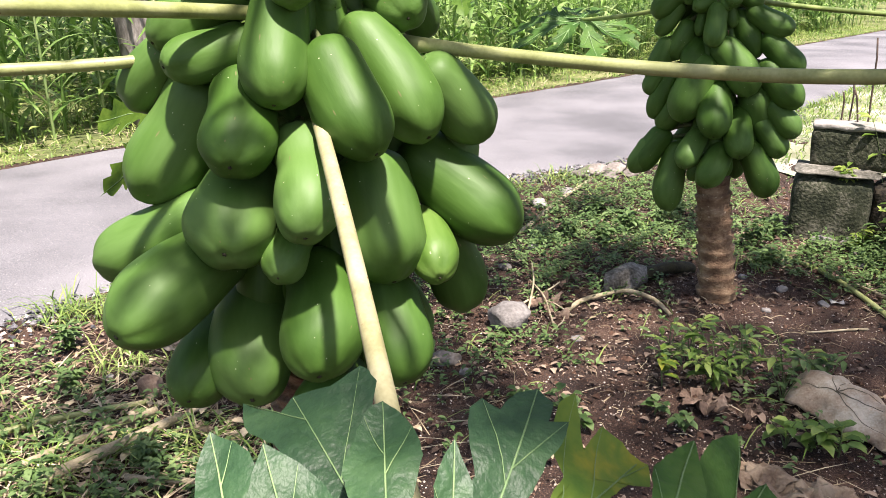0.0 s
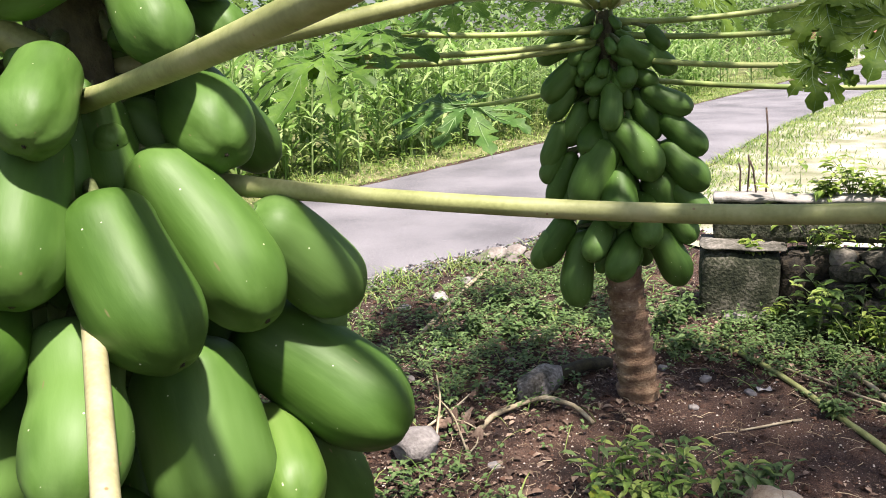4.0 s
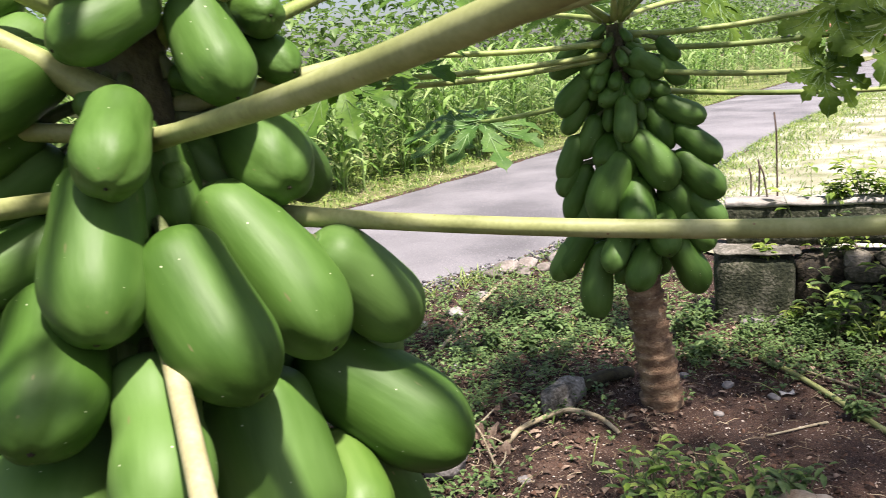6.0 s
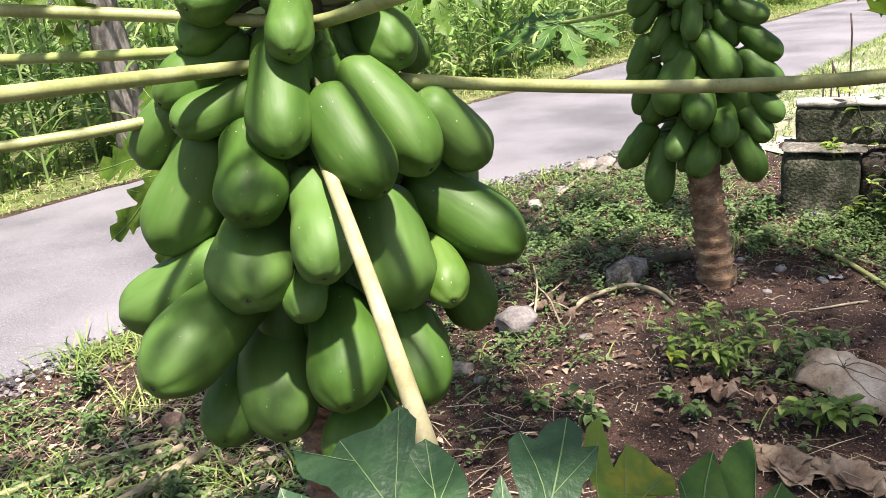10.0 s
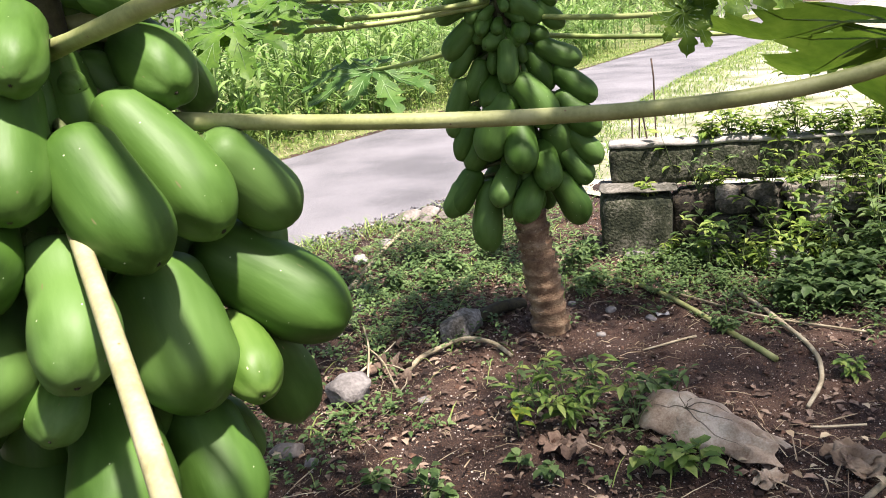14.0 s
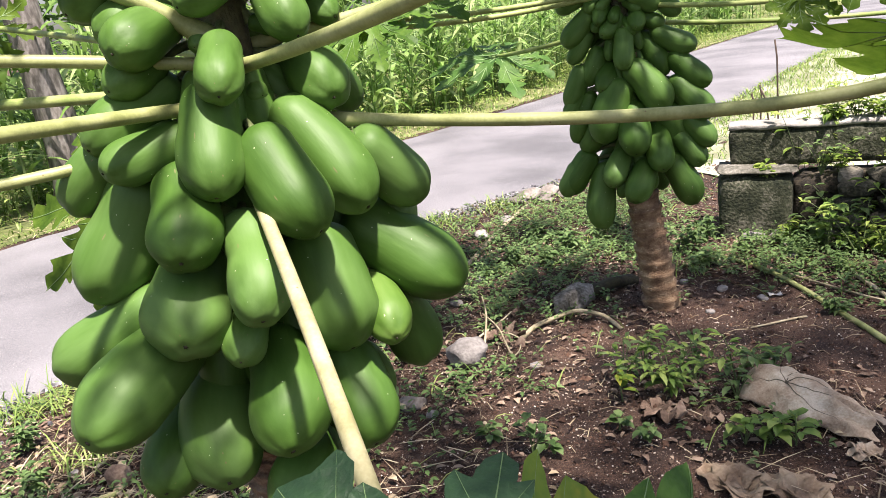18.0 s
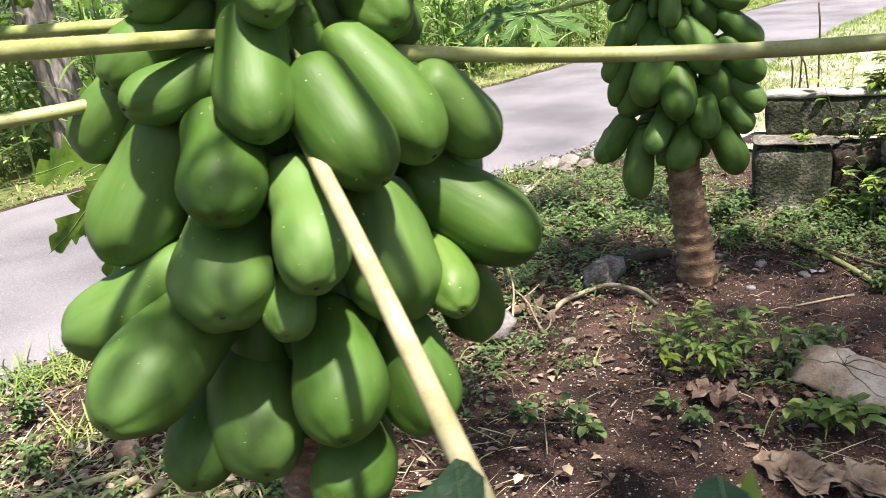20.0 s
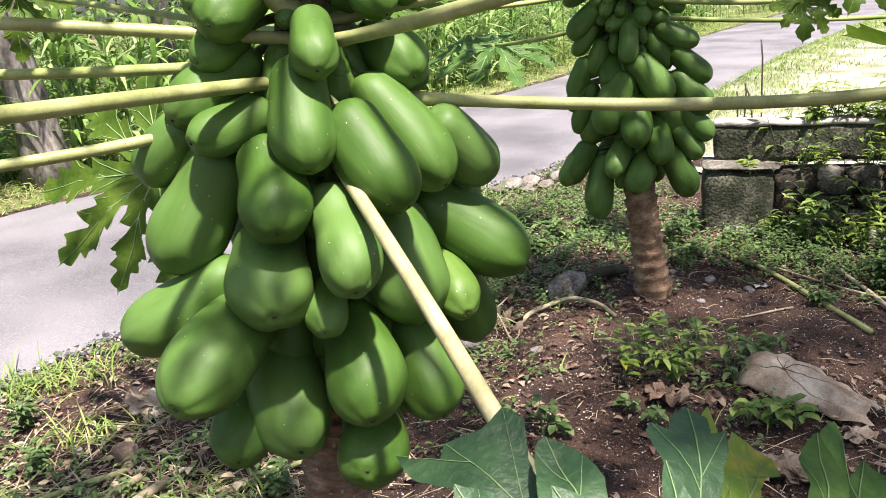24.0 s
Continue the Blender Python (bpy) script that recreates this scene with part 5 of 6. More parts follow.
# ---- sticks, stones, dead leaves ----
def stick(name, pts, r0, r1, mat, label, category="stick", lift=0.0):
    """A fallen stalk lying over the soil; pts: x, y and the height above the soil."""
    path = []
    for (a, b) in zip(pts, pts[1:]):
        for i in range(6):
            t = i / 6
            path.append([a[k] + (b[k] - a[k]) * t for k in range(3)])
    path.append(list(pts[-1]))
    out = [Vector((p[0] + 0.006 * noise.noise(Vector(p) * 6), p[1] + 0.006 * noise.noise(Vector(p) * 7), height(p[0], p[1]) + p[2])) for p in path]
    for _ in range(3):
        out = [out[0]] + [(out[i - 1] + out[i] * 2 + out[i + 1]) / 4 for i in range(1, len(out) - 1)] + [out[-1]]
    o = out[0].copy()
    n = len(out)
    data = tube([p - o for p in out], [(r0 + (r1 - r0) * i / (n - 1)) * (1 + 0.1 * noise.noise(Vector((i * 0.7, r0 * 900, 0)))) for i in range(n)], 9)
    if r0 > 0.03:
        data = ([v + Vector((noise.noise(v * 14), noise.noise(v * 14 + Vector((5, 0, 0))), noise.noise(v * 11 + Vector((0, 5, 0))))) * 0.02 for v in data[0]], data[1])
    ob = link(name, data, mat)
    ob.location = o
    return tagged(ob, label, category, "fallen stalks")


PALE = "pale dry papaya leaf stalk lying on the ground"
stick("fallen_stalk", [(0.50, 4.95, 0.01), (1.16, 6.10, 0.05)], 0.016, 0.012, DRY, PALE)
stick("fallen_stalk", [(0.60, 3.62, 0.008), (0.70, 3.74, 0.02), (0.92, 3.82, 0.05), (1.05, 3.70, 0.03), (1.09, 3.58, 0.005)], 0.013, 0.010, DRY, "curved dry stalk arching over the soil")
for ax, ay, bx, by, hz, rr in ((0.40, 3.52, 0.47, 3.95, 0.13, 0.006), (0.52, 3.42, 0.44, 3.80, 0.1, 0.005), (0.36, 3.66, 0.60, 3.86, 0.06, 0.006), (0.62, 3.56, 0.46, 3.68, 0.05, 0.004), (0.50, 3.40, 0.58, 3.52, 0.03, 0.004)):
    stick("withered_stem", [(ax, ay, 0.005), ((ax + bx) / 2 + 0.02, (ay + by) / 2, hz * 0.8), (bx, by, hz)], rr, rr * 0.6, DRY, "thin withered grey-brown stem", "dry stem")
stick("fallen_stalk", [(1.95, 4.42, 0.01), (2.08, 3.98, 0.025), (2.14, 3.6, 0.012), (2.10, 3.04, 0.012)], 0.011, 0.015, PETIOLE, "long pale green fallen stalk")
stick("fallen_stalk", [(2.46, 3.96, 0.01), (2.42, 3.45, 0.02), (2.27, 2.98, 0.014), (2.10, 2.76, 0.012), (1.94, 2.64, 0.01)], 0.013, 0.008, DRY, "grey weathered curved stalk on soil")
stick("fallen_stalk", [(2.15, 3.95, 0.01), (2.45, 3.35, 0.02), (2.62, 3.1, 0.01)], 0.007, 0.005, DRY, "thin grey stick on soil")
stick("fallen_stalk", [(1.85, 2.52, 0.01), (2.02, 2.44, 0.02)], 0.005, 0.004, DRY, "thin pale twig on bare soil")
stick("fallen_stalk", [(1.63, 2.04, 0.02), (1.95, 2.17, 0.03), (2.15, 2.3, 0.03)], 0.011, 0.009, DRY, PALE)
stick("fallen_stalk", [(1.95, 3.42, 0.01), (1.65, 3.38, 0.012)], 0.006, 0.004, DRY, "thin grey stick on soil")
stick("fallen_stalk", [(-1.75, 2.42, 0.045), (-1.1, 2.72, 0.045)], 0.014, 0.011, PETIOLE, "yellowish fallen stalk among weeds")
stick("fallen_stalk", [(-1.45, 2.22, 0.045), (-1.02, 2.62, 0.06)], 0.012, 0.014, DRY, PALE)
stick("fallen_stalk", [(-1.28, 2.16, 0.045), (-0.92, 2.58, 0.06)], 0.02, 0.017, DRY, "thick split dry stalk")
stick("fallen_stalk", [(-1.0, 2.25, 0.045), (-0.35, 2.2, 0.045)], 0.011, 0.009, DRY, PALE)
stick("fallen_stalk", [(-0.75, 2.5, 0.02), (-0.35, 2.68, 0.03)], 0.012, 0.01, PETIOLE, "yellowish fallen stalk among weeds")
stick("fallen_stalk", [(-1.9, 2.15, 0.01), (-1.35, 2.05, 0.02)], 0.012, 0.01, DRY, PALE)
stick("fallen_stalk", [(-0.2, 2.2, 0.02), (0.15, 2.05, 0.02)], 0.01, 0.008, DRY, PALE)


def stone(x, y, sx, sy, sz, mat, label, seed, category="stone", turn=0.0, sink=0.25, name="stone"):
    """A rough lump, broken along a few planes, half sunk in the soil."""
    bm = bmesh.new()
    bmesh.ops.create_icosphere(bm, subdivisions=3, radius=1.0)
    r = random.Random(seed)
    planes = [Vector((r.gauss(0, 1), r.gauss(0, 1), r.gauss(0, 1))).normalized() for _ in range(7)]
    for v in bm.verts:
        for p in planes:
            c = v.co.dot(p)
            if c > 0.72:
                v.co -= p * (c - 0.72) * 0.9
        v.co += v.co.normalized() * (0.16 * noise.noise(v.co * 2.3 + Vector((seed, 0, 0))) + 0.07 * noise.noise(v.co * 6 + Vector((seed, 3, 0))))
        v.co = Vector((v.co.x * sx, v.co.y * sy, v.co.z * sz))
    ob = link(name, bm, mat)
    ob.matrix_world = pose(x, y, height(x, y) + sz * (1 - 2 * sink), 0, 0, turn)
    return tagged(ob, label, category, "stones")


stone(0.32, 3.49, 0.115, 0.09, 0.08, STONE, "pale broken stone half sunk in soil", 3, turn=20)
stone(0.02, 3.12, 0.07, 0.05, 0.04, STONE_PALE, "flat pale stone at the mound's edge", 4)
stone(0.96, 3.98, 0.19, 0.075, 0.085, STONE_MOSSY, "rough grey mossy stone beside a rotten log", 8, turn=42, sink=0.3)
stone(-1.13, 2.86, 0.055, 0.05, 0.06, LITTER, "reddish broken brick piece", 12, turn=40)
for i, (x, y, s) in enumerate(((1.28, 6.5, 0.13), (1.45, 6.55, 0.11), (1.12, 6.35, 0.1), (1.36, 6.32, 0.08), (1.55, 6.4, 0.08), (1.7, 6.6, 0.09), (0.7, 5.5, 0.07), (0.95, 5.85, 0.06), (0.45, 5.4, 0.05))):
    stone(x, y, s, s * 0.75, s * 0.5, STONE_PALE if i < 6 else STONE, "pale stone in a small heap beside the lane", 20 + i, turn=50 * i)
for i, (x, y, s) in enumerate(((0.6, 3.3, 0.03), (1.75, 3.9, 0.035), (1.6, 4.05, 0.03), (1.9, 3.75, 0.03), (0.35, 4.2, 0.04), (0.1, 3.0, 0.03), (-0.6, 3.2, 0.03), (0.55, 4.6, 0.04), (1.55, 3.6, 0.025), (2.3, 4.2, 0.04), (0.9, 4.35, 0.035), (-1.35, 3.0, 0.025), (-1.6, 2.6, 0.03))):
    stone(x, y, s, s * 0.8, s * 0.6, STONE, "small stone in the soil", 50 + i, turn=40 * i)
stick("rotten_log", [(1.06, 4.04, 0.03), (1.18, 4.08, 0.045), (1.36, 4.1, 0.03)], 0.036, 0.03, SCAR, "short dark rotten log behind the trunk", "log")


def dead_leaf(x, y, size, turn, mat, label, seed, lobes=7, crumple=0.25, tilt=8, cut=0.5, spread=200, lift=0.02, wide=0.19):
    """A big dried palmate leaf, crumpled over the soil."""
    blade, ribs = leaf_mesh(size, lobes, seed, -0.05, spread, cut, wide)
    ob = empty("dead_leaf", (x, y, height(x, y) + lift), label, "dead leaf", "dead leaves")
    m = pose(0, 0, 0, tilt, -tilt * 0.5, turn)
    def bent(v):
        q = m @ v
        q.z += crumple * size * (0.5 * noise.noise(v * 9 / size * 0.3 + Vector((seed, 0, 0))) + 0.35 * noise.noise(v * 30)) + 0.05 * size
        return q
    b = part("blade", ([bent(v) for v in blade[0]], blade[1]), mat, ob)
    solid = b.modifiers.new("thickness", "SOLIDIFY")
    solid.thickness = 0.002
    part("leaf_rib", ([bent(v) + UP * 0.002 for v in ribs[0]], ribs[1]), mat, ob)
    return ob


def folded_leaf(x, y, length, width, turn):
    """A big dried leaf fallen on its face: a wrinkled, domed sheet with ragged edges and ribs that fan out from one end."""
    ob = empty("dead_leaf", (x, y, height(x, y)), "large grey dried papaya leaf with ribs, crumpled on soil", "dead leaf", "dead leaves")
    m = Matrix.Rotation(radians(turn), 4, "Z")
    nu, nv = 48, 40
    def at(u, v):
        lobe = 1 + 0.16 * abs(math.sin(7.5 * u + 1.0)) - 0.1 + 0.22 * noise.noise(Vector((u * 6, round(v) * 3.0, 3)))
        w = width * (0.55 + 0.45 * math.sin(math.pi * (0.15 + 0.7 * u))) * (1.12 - 0.32 * u) * lobe
        reach = 0.84 + 0.14 * abs(math.sin(6 * v + 0.6)) + 0.1 * noise.noise(Vector((v * 7, 1, 0)))
        p = Vector((length * (0.1 + (u - 0.1) * reach), w * (v - 0.5), 0))
        du, dv = (u - 0.34) * length, (v - 0.3) * w
        away = math.hypot(du, dv)
        pleat = abs(math.sin(3.5 * math.atan2(dv, du) + 1.1)) - 0.5
        p.z = 0.012 + 0.115 * (1 - abs(2 * v - 1) ** 1.7) * math.sin(math.pi * (0.2 + 0.75 * u)) * (1.2 - 0.6 * u) + 0.11 * pleat * min(away, 0.2)
        p.z += 0.05 * smooth(0.35, 0.9, u) * abs(noise.noise(Vector((p.x * 7, p.y * 20, 0)))) + 0.01 * noise.noise(p * 17) + 0.005 * noise.noise(p * 42)
        return m @ p
    vs = [at(i / nu, j / nv) for i in range(nu + 1) for j in range(nv + 1)]
    fs = [(i * (nv + 1) + j, (i + 1) * (nv + 1) + j, (i + 1) * (nv + 1) + j + 1, i * (nv + 1) + j + 1) for i in range(nu) for j in range(nv)]
    blade = part("blade", (vs, fs), GREYLEAF, ob)
    solid = blade.modifiers.new("thickness", "SOLIDIFY")
    solid.thickness = 0.002
    for u1, v1 in ((0.06, 0.25), (0.12, 0.72), (0.36, 0.97), (0.7, 0.9), (0.92, 0.5), (0.75, 0.12)):
        path = [at(0.34 + (u1 - 0.34) * t, 0.3 + (v1 - 0.3) * t) + UP * 0.0012 for t in (i / 11 for i in range(12))]
        part("leaf_rib", tube(path, [0.0021 - 0.00014 * i for i in range(12)], 5), RIB_DARK, ob)
    part("stalk", tube(curve(at(0.03, 0.5), at(0.03, 0.5) + m @ Vector((-0.07, 0, 0.02)), at(0.03, 0.5) + m @ Vector((-0.13, 0.03, 0.0)), 6), [0.008] * 7, 7), DRY, ob)


folded_leaf(1.385, 2.82, 0.54, 0.26, -63)
dead_leaf(0.52, 3.62, 0.14, 60, LITTER, "curled brown dead leaf", 8, 5, 0.6, 15, 0.2)
dead_leaf(0.98, 2.66, 0.13, 200, LITTER, "dark brown shrivelled leaf under a weed", 9, 5, 0.45, 12, 0.2, 170, wide=0.3)
dead_leaf(0.97, 2.19, 0.17, 20, TAN, "torn pale brown dead leaf", 10, 5, 0.16, 5, 0.12, 150, wide=0.34)
dead_leaf(1.14, 2.07, 0.15, 60, TAN, "torn pale brown dead leaf", 13, 5, 0.2, 6, 0.1, 140, wide=0.36)
dead_leaf(1.76, 2.24, 0.15, 10, TAN, "torn brown dead leaf", 14, 5, 0.25, 5, 0.15, 150, wide=0.32)
dead_leaf(1.50, 2.24, 0.08, 110, GREYLEAF, "small pale torn dead leaf on soil", 18, 5, 0.2, 5, 0.15, 150, wide=0.34)
dead_leaf(-1.10, 3.26, 0.15, 100, GREYLEAF, "pale grey dead leaf among weeds", 15, 9, 0.2, 24, 0.0, 330)
dead_leaf(1.1, 2.62, 0.08, 300, LITTER, "small brown dead leaf", 16, 5, 0.3, 5, 0.2)
dead_leaf(0.66, 4.02, 0.13, 250, LITTER, "curled brown dead leaf", 17, 5, 0.6, 15, 0.3)


def scrap(x, y, size, turn):
    """A small bent flake of white rubbish."""
    vs = [Vector((size * (i / 6 - 0.5), size * 0.32 * (j / 3 - 0.5) * (1 + 0.3 * math.sin(i)), 0.006 + 0.12 * size * math.sin(i * 0.9 + j * 0.5))) for i in range(7) for j in range(4)]
    fs = [(i * 4 + j, i * 4 + j + 1, i * 4 + j + 5, i * 4 + j + 4) for i in range(6) for j in range(3)]
    ob = link("litter_scrap", (vs, fs), HOUSE)
    ob.modifiers.new("thickness", "SOLIDIFY").thickness = 0.002
    ob.matrix_world = pose(x, y, height(x, y) + 0.008, 12, 0, turn)
    return tagged(ob, "small white scrap of rubbish lying on soil", "litter")


scrap(1.97, 3.76, 0.075, 5)

# ---- old wall with steel bars ----
def block(name, x0, y0, along, length, depth, z0, z1, mat, parent, chips=0.012):
    """A cast concrete length with chipped edges, laid along a direction."""
    d = Vector((along[0], along[1], 0)).normalized()
    n = Vector((-d.y, d.x, 0))
    nx, ny, nz = max(2, int(length / 0.06)), max(2, int(depth / 0.06)), max(2, int((z1 - z0) / 0.05))
    bm = bmesh.new()
    bmesh.ops.create_cube(bm, size=1.0)
    bmesh.ops.subdivide_edges(bm, edges=[e for e in bm.edges if abs(e.verts[0].co.x - e.verts[1].co.x) > 0.5], cuts=nx)
    bmesh.ops.subdivide_edges(bm, edges=[e for e in bm.edges if abs(e.verts[0].co.z - e.verts[1].co.z) > 0.5], cuts=nz, use_grid_fill=True)
    bmesh.ops.subdivide_edges(bm, edges=[e for e in bm.edges if abs(e.verts[0].co.y - e.verts[1].co.y) > 0.5], cuts=ny, use_grid_fill=True)
    for v in bm.verts:
        c = v.co
        edges = (abs(c.x) > 0.499) + (abs(c.y) > 0.499) + (abs(c.z) > 0.499)
        p = Vector((x0, y0, 0)) + d * (c.x + 0.5) * length + n * (c.y + 0.5) * depth
        p.z = z0 + (c.z + 0.5) * (z1 - z0)
        q = p * 7
        p += Vector((noise.noise(q), noise.noise(q + Vector((7, 0, 0))), noise.noise(q + Vector((0, 7, 0))))) * 0.012 + Vector((0, 0, 0.02 * noise.noise(p * 2.2))) * (c.z + 0.5)
        if edges >= 2:
            p -= (n * c.y * 2 + UP * c.z * 2 + d * c.x * 2) * chips * (0.5 + abs(noise.noise(p * 13)))
        v.co = p - parent.location
    return part(name, bm, mat, parent)


wall = empty("low_wall", (2.13, 4.78, 0.1), "low weathered concrete wall in two steps, mossy and overgrown", "wall", kind="structure")
ALONG = (0.895, -0.445)
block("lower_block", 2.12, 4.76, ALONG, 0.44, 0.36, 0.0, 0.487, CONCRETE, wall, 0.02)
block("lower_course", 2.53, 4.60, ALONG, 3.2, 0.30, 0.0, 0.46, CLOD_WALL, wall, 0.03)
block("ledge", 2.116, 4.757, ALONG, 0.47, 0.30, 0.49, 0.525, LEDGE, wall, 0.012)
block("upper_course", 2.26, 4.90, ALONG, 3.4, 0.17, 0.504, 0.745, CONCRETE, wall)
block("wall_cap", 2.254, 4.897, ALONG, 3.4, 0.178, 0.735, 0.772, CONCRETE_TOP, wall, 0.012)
for x, y, h, lx in ((2.575, 4.87, 0.52, 0.015), (2.44, 4.93, 0.2, 0.0), (2.475, 4.91, 0.25, -0.01), (2.53, 4.88, 0.22, 0.05)):
    pts = [Vector((x - lx * i / 5, y, 0.70 + (h + 0.06) * i / 5)) - wall.location for i in range(6)]
    pts[-1] += Vector((-0.012, 0, -0.004))
    part("steel_bar", tube(pts, [0.0055] * 6, 7), RUST, wall)
rubble = random.Random(9)
for row, (z, deep) in enumerate(((0.12, 0.06), (0.22, 0.04), (0.31, 0.03), (0.40, 0.02), (0.465, -0.06))):
    t = 0.5 + 0.05 * row
    while t < 3.0:
        wide = rubble.uniform(0.07, 0.15)
        t += wide * 0.95
        bm = bmesh.new()
        bmesh.ops.create_icosphere(bm, subdivisions=2, radius=1.0)
        turn, off = rubble.uniform(-0.5, 0.5), Vector((rubble.uniform(0, 50), 0, 0))
        for v in bm.verts:
            c = v.co + v.co * (0.3 * noise.noise(v.co * 1.6 + off) + 0.12 * noise.noise(v.co * 4 + off))
            c = Vector([max(-0.8, min(0.8, q)) for q in c])
            c = Vector((c.x * wide, c.y * 0.1, c.z * rubble.uniform(0.058, 0.06)))
            c = Vector((c.x * math.cos(turn) - c.z * math.sin(turn), c.y, c.x * math.sin(turn) * 0.5 + c.z))
            v.co = Vector((2.12 + 0.895 * t + 0.445 * c.y + 0.895 * c.x, 4.76 - 0.445 * t - deep + 0.895 * c.y - 0.445 * c.x, z + c.z)) + Vector((0, rubble.uniform(-0.004, 0.004), 0)) - wall.location
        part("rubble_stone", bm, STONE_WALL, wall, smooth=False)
        t += wide * 0.9
for k in range(16):
    t = rubble.uniform(0.1, 2.2)
    stone(2.12 + 0.895 * t + 0.06, 4.76 - 0.445 * t - rubble.uniform(0.02, 0.22), rubble.uniform(0.04, 0.1), rubble.uniform(0.03, 0.08), rubble.uniform(0.03, 0.07), STONE, "mossy rubble stone at the foot of the wall", 200 + k, turn=rubble.uniform(0, 180))

# pale gravel behind the wall, with grass
vs, fs = [(7.4, 8.0, 0.10)], []
for k in range(40):
    a = math.tau * k / 40
    rr = 1 + 0.18 * noise.noise(Vector((math.cos(a), math.sin(a), 3)) * 2.2)
    p = Vector((7.4 + (3.4 * math.cos(a) - 1.2 * math.sin(a)) * rr, 8.0 + (2.1 * math.sin(a) + 1.6 * math.cos(a)) * rr, 0.10))
    vs.append(p)
fs = [(0, 1 + k, 1 + (k + 1) % 40) for k in range(40)]
tagged(link("gravel_patch", (vs, fs), SEED), "sunlit pale gravel beside the lane", "gravel", kind="structure")
patch = Heap()
for k in range(46000):
    x = rnd.uniform(2.2, 18)
    off = 7.0 * rnd.random() ** 1.3 - 0.08
    p = beyond(NEAR_EDGE, x, -off, 1)
    past = p.y - (5.2 - 0.497 * (p.x - 2.26))
    thick = max(smooth(1.5, 0.5, off), 0.75 * smooth(1.5, 0.4, past), 0.1) + 0.5 * noise.noise(p * 1.1 + Vector((5, 5, 0)))
    if rnd.random() > thick or past < 0.05:
        continue
    p.z = 0.085
    d = flat(rnd)
    patch.blade(p, d, (UP + d * rnd.uniform(0.1, 0.8)).normalized(), rnd.uniform(0.05, 0.17), rnd.uniform(0.005, 0.011), rnd.uniform(0.3, 0.9), 2)
patch.done("roadside_grass", GRASS, "bright grass on the strip between wall and lane", "grass")


# ---- trees beyond the lane ----
def tree_trunk(x, y, r, h, lean, label, seed):
    ob = empty("roadside_tree", (x, y, 0.05), label, "tree", "roadside trees")
    path = [Vector((lean[0] * h * (i / 14) + 0.05 * noise.noise(Vector((i * 0.4, seed, 0))), lean[1] * h * i / 14, h * i / 14)) for i in range(15)]
    vs, fs = tube(path, [r * (1.0 - 0.35 * i / 14 + 0.5 * max(0, 1 - i / 2) ** 2) for i in range(15)], 18)
    vs = [v + Vector((noise.noise(v * 3.5), noise.noise(v * 3.5 + Vector((5, 0, 0))), 0)) * r * 0.12 for v in vs]
    part("trunk", (vs, fs), TREEBARK, ob)
    rr = random.Random(seed)
    crown = Heap()
    for b in range(5):
        s = path[9 + b]
        d = (flat(rr) + UP * rr.uniform(0.3, 0.9)).normalized()
        e = s + d * rr.uniform(1.2, 2.0)
        part("limb", tube(curve(s, (s + e) / 2 + UP * 0.2, e, 6), [r * 0.35 * (1 - 0.12 * i) for i in range(7)], 8), TREEBARK, ob)
        for k in range(900):
            q = e + Vector((rr.gauss(0, 0.6), rr.gauss(0, 0.6), rr.gauss(0, 0.45)))
            ln = rr.uniform(0.07, 0.14)
            crown.leaflet(q, (flat(rr) + UP * rr.uniform(-0.9, 0.2)).normalized(), UP, ln, ln * 0.5)
    part("crown", (crown.vs, crown.fs), FOLIAGE, ob)
    return ob


tree_trunk(-3.14, 8.86, 0.21, 5.5, (-0.07, 0.0), "old grey-barked tree across the lane", 3)
tree_trunk(-2.25, 12.0, 0.15, 5.5, (-0.02, 0.0), "slim pale-barked tree among the corn", 4)

# bushes on the left, beyond the lane
bush = Heap()
for k in range(4500):
    x = rnd.uniform(-9, -1.6)
    p = beyond(FAR_EDGE, x, 1.6 + 5 * rnd.random(), 1)
    top = 0.35 + 1.3 * (0.5 + noise.noise(p * 0.6))
    p.z = 0.08 + top * rnd.random() ** 0.8
    d = (flat(rnd) + UP * rnd.uniform(-0.5, 0.4)).normalized()
    s = rnd.uniform(0.06, 0.16)
    bush.leaflet(p, d, UP, s, s * 0.5)
bush.done("roadside_bushes", CORN, "leafy bushes beyond the lane", "bushes")

# grassy ground beyond the lane and along its right side
vs, fs = [], []
for i in range(90):
    x = -14 + 0.8 * i
    a, c = beyond(FAR_EDGE, x, 0.12 + 0.1 * noise.noise(Vector((x, 0, 0)) * 2), 1), beyond(FAR_EDGE, x, 60, 1)
    vs += [(a.x, a.y, 0.09), (c.x, c.y, 0.09)]
fs = [(2 * i, 2 * i + 2, 2 * i + 3, 2 * i + 1) for i in range(89)]
tagged(link("ground_beyond_lane", (vs, fs), MEADOW), "grassy earth beyond the lane", "ground", kind="structure")
vs, fs = [], []
for i in range(60):
    x = 2.4 + 0.8 * i
    a = beyond(NEAR_EDGE, x, -0.02 + 0.06 * noise.noise(Vector((x, 4, 0)) * 2), 1)
    vs += [(a.x, a.y, 0.093), (a.x + 1.0 + 6 * smooth(0, 8, x - 2.4), 5.3 - 0.497 * (a.x + 1.0 - 2.26), 0.093)]
fs = [(2 * i, 2 * i + 1, 2 * i + 3, 2 * i + 2) for i in range(59)]
tagged(link("ground_by_wall", (vs, fs), SEED), "pale gravelly earth between the wall and the lane", "ground", kind="structure")

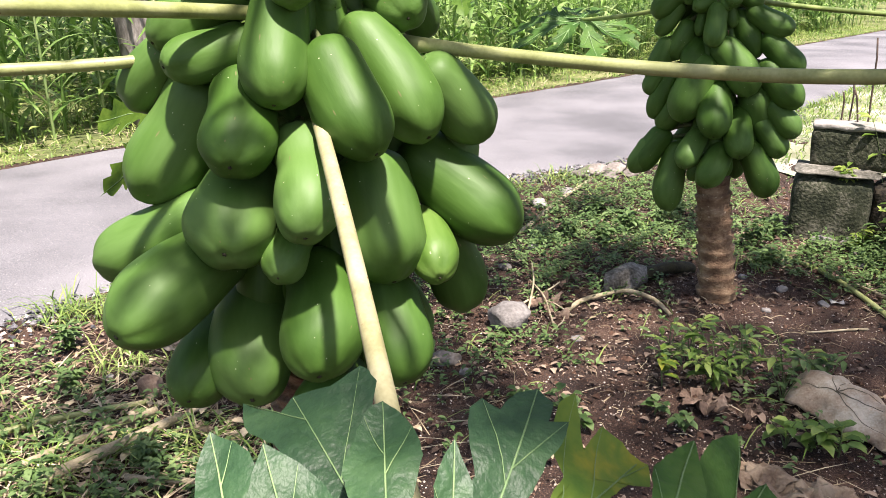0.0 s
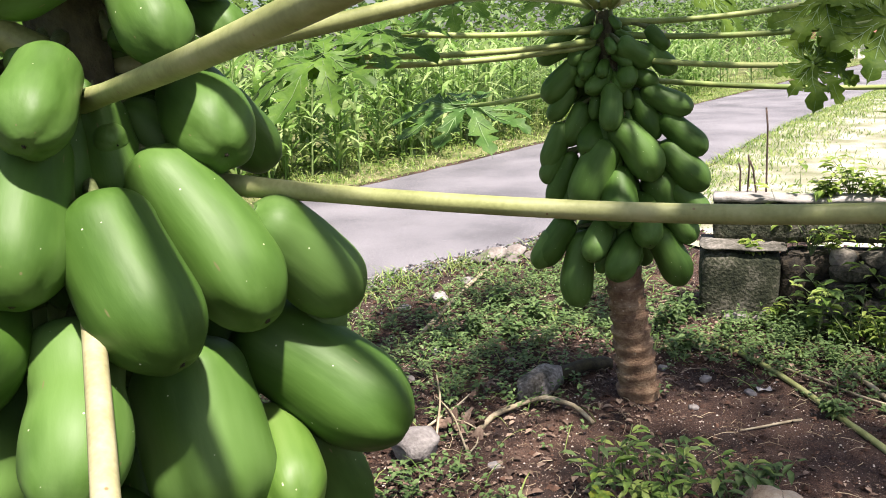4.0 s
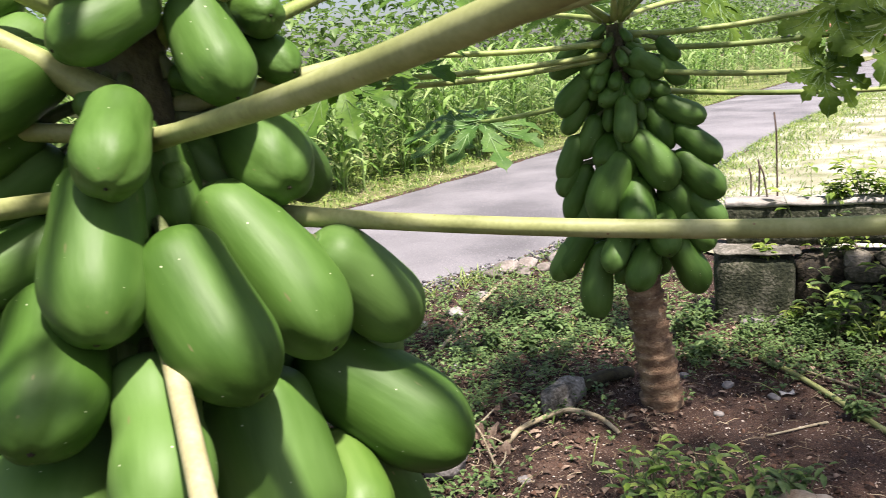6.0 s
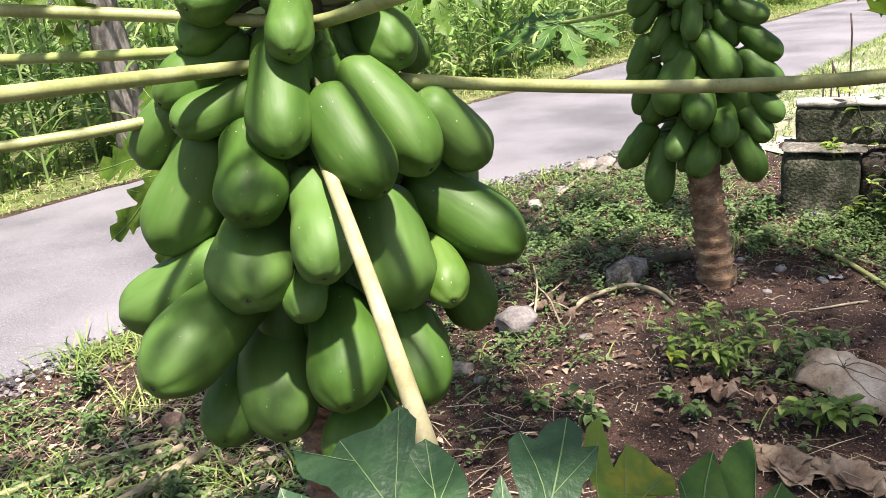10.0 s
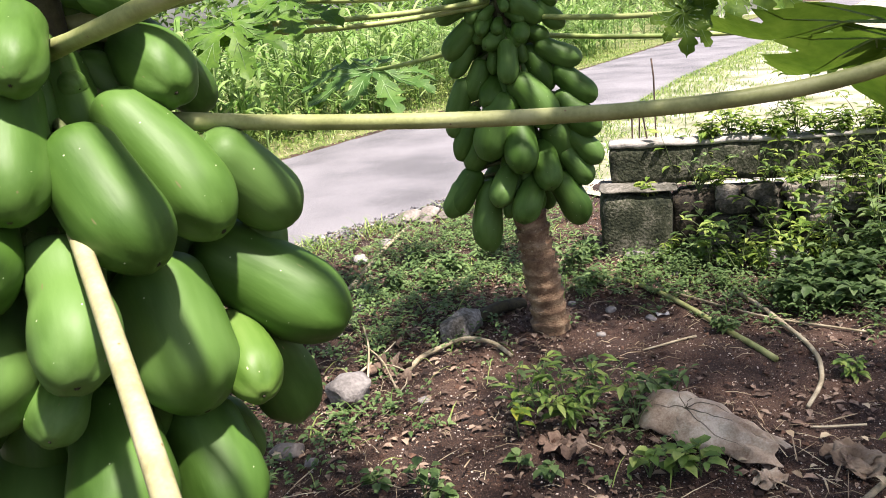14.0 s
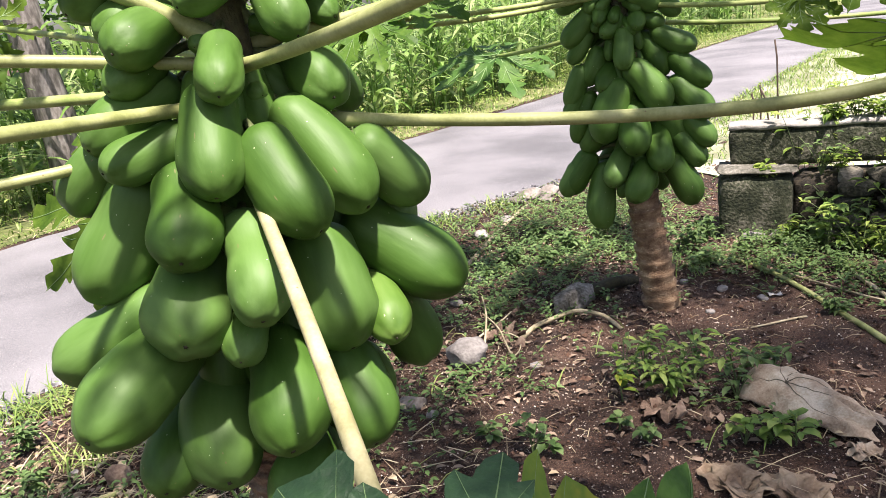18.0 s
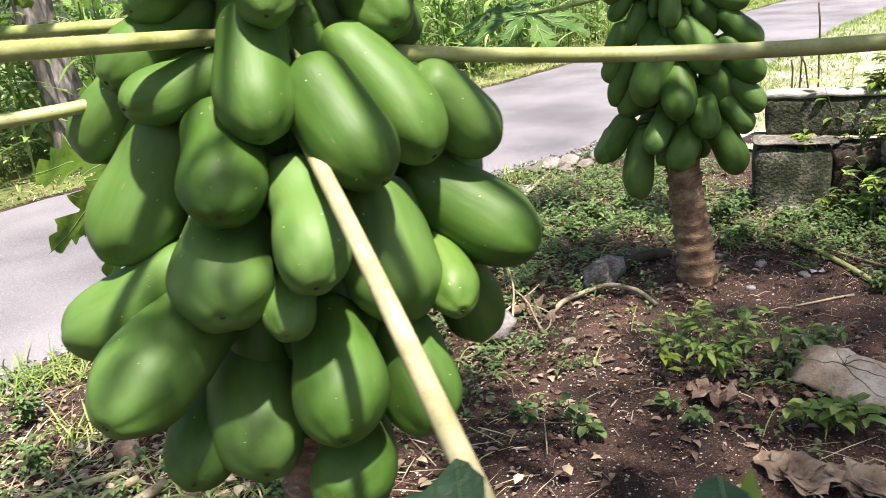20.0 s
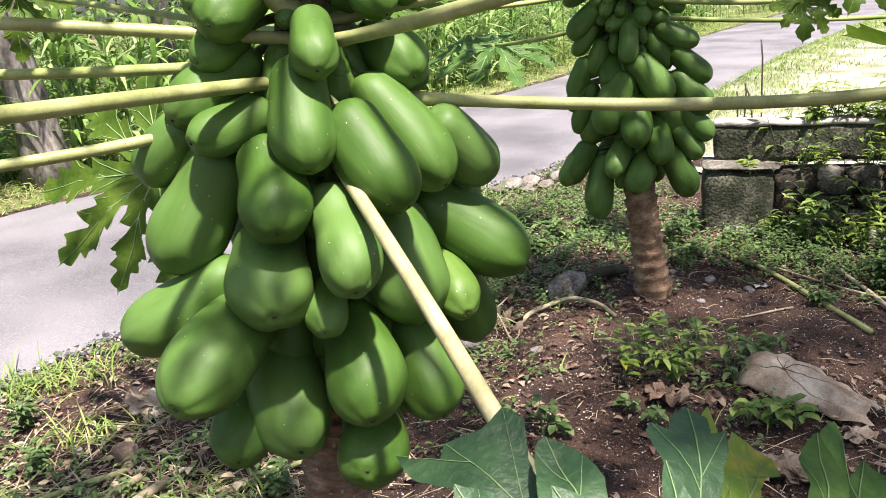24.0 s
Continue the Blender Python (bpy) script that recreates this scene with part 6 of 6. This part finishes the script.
# small house far down the lane
house = empty("house", (33.5, 50.0, 0.05), "small plastered house with a tiled roof far down the lane", "house")
bm = bmesh.new()
bmesh.ops.create_cube(bm, size=1.0)
bmesh.ops.scale(bm, vec=(7, 5, 3), verts=bm.verts)
bmesh.ops.translate(bm, vec=(0, 0, 1.5), verts=bm.verts)
house.scale = (0.5, 0.5, 0.5)
part("wall", bm, HOUSE, house, smooth=False)
part("roof", ([Vector(v) for v in ((-4.2, -3.4, 2.8), (4.2, -3.4, 2.8), (4.2, 3.4, 2.8), (-4.2, 3.4, 2.8), (-3.2, 0, 4.6), (3.2, 0, 4.6))],
              [(0, 1, 5, 4), (1, 2, 5), (2, 3, 4, 5), (3, 0, 4), (3, 2, 1, 0)]), ROOF, house, smooth=False)
for x in (-3.6, 0.0, 3.6):
    bm = bmesh.new()
    bmesh.ops.create_cube(bm, size=1.0)
    bmesh.ops.scale(bm, vec=(0.22, 0.22, 2.8), verts=bm.verts)
    bmesh.ops.translate(bm, vec=(x, -3.1, 1.4), verts=bm.verts)
    part("porch_post", bm, HOUSE, house, smooth=False)

# broad tree behind the viewer, unseen, added so that its crown shades the yard
shade = empty("added_shade_tree", (4.6, -2.6, 0.05), "unseen broad leafy tree added to shade the yard", "tree", "roadside trees")
path = [Vector((-0.05 * i, 0.06 * i, 0.5 * i)) for i in range(9)]
part("trunk", tube(path, [0.22 - 0.015 * i for i in range(9)], 14), TREEBARK, shade)
rr = random.Random(77)
crown = Heap()
for b in range(27):
    if b < 18:
        e = Vector((rr.uniform(-5.0, -1.2), rr.uniform(1.6, 4.3), rr.uniform(4.6, 6.0)))
    else:
        e = Vector((rr.uniform(-2.6, 0.4), rr.uniform(3.4, 4.7), rr.uniform(4.6, 6.0)))
    # clumps moved aside to let sun reach the near fruit
    if -5.2 < e.x < -3.4 and 1.7 < e.y < 3.5:
        e.x -= 2.6
    s = path[5 + b % 4]
    part("limb", tube(curve(s, (s + e) / 2 + UP * 0.5, e, 6), [0.07 * (1 - 0.13 * i) for i in range(7)], 7), TREEBARK, shade)
    for k in range(90 if b < 18 else 60):
        q = e + Vector((rr.gauss(0, 0.42), rr.gauss(0, 0.42), rr.gauss(0, 0.25)))
        ln = rr.uniform(0.10, 0.20)
        crown.leaflet(q, (flat(rr) + UP * rr.uniform(-0.6, 0.3)).normalized(), UP, ln, ln * 0.55)
part("crown", (crown.vs, crown.fs), FOLIAGE, shade)

# unseen plain wall added behind the viewer, closing the yard against low sky light
bm = bmesh.new()
bmesh.ops.create_cube(bm, size=1.0)
bmesh.ops.scale(bm, vec=(16, 0.2, 1.1), verts=bm.verts)
bmesh.ops.translate(bm, vec=(0.5, -6.6, 0.55), verts=bm.verts)
tagged(link("added_wall_south", bm, PLASTER, smooth=False), "unseen plain plastered wall added to close the yard", "wall", kind="structure")
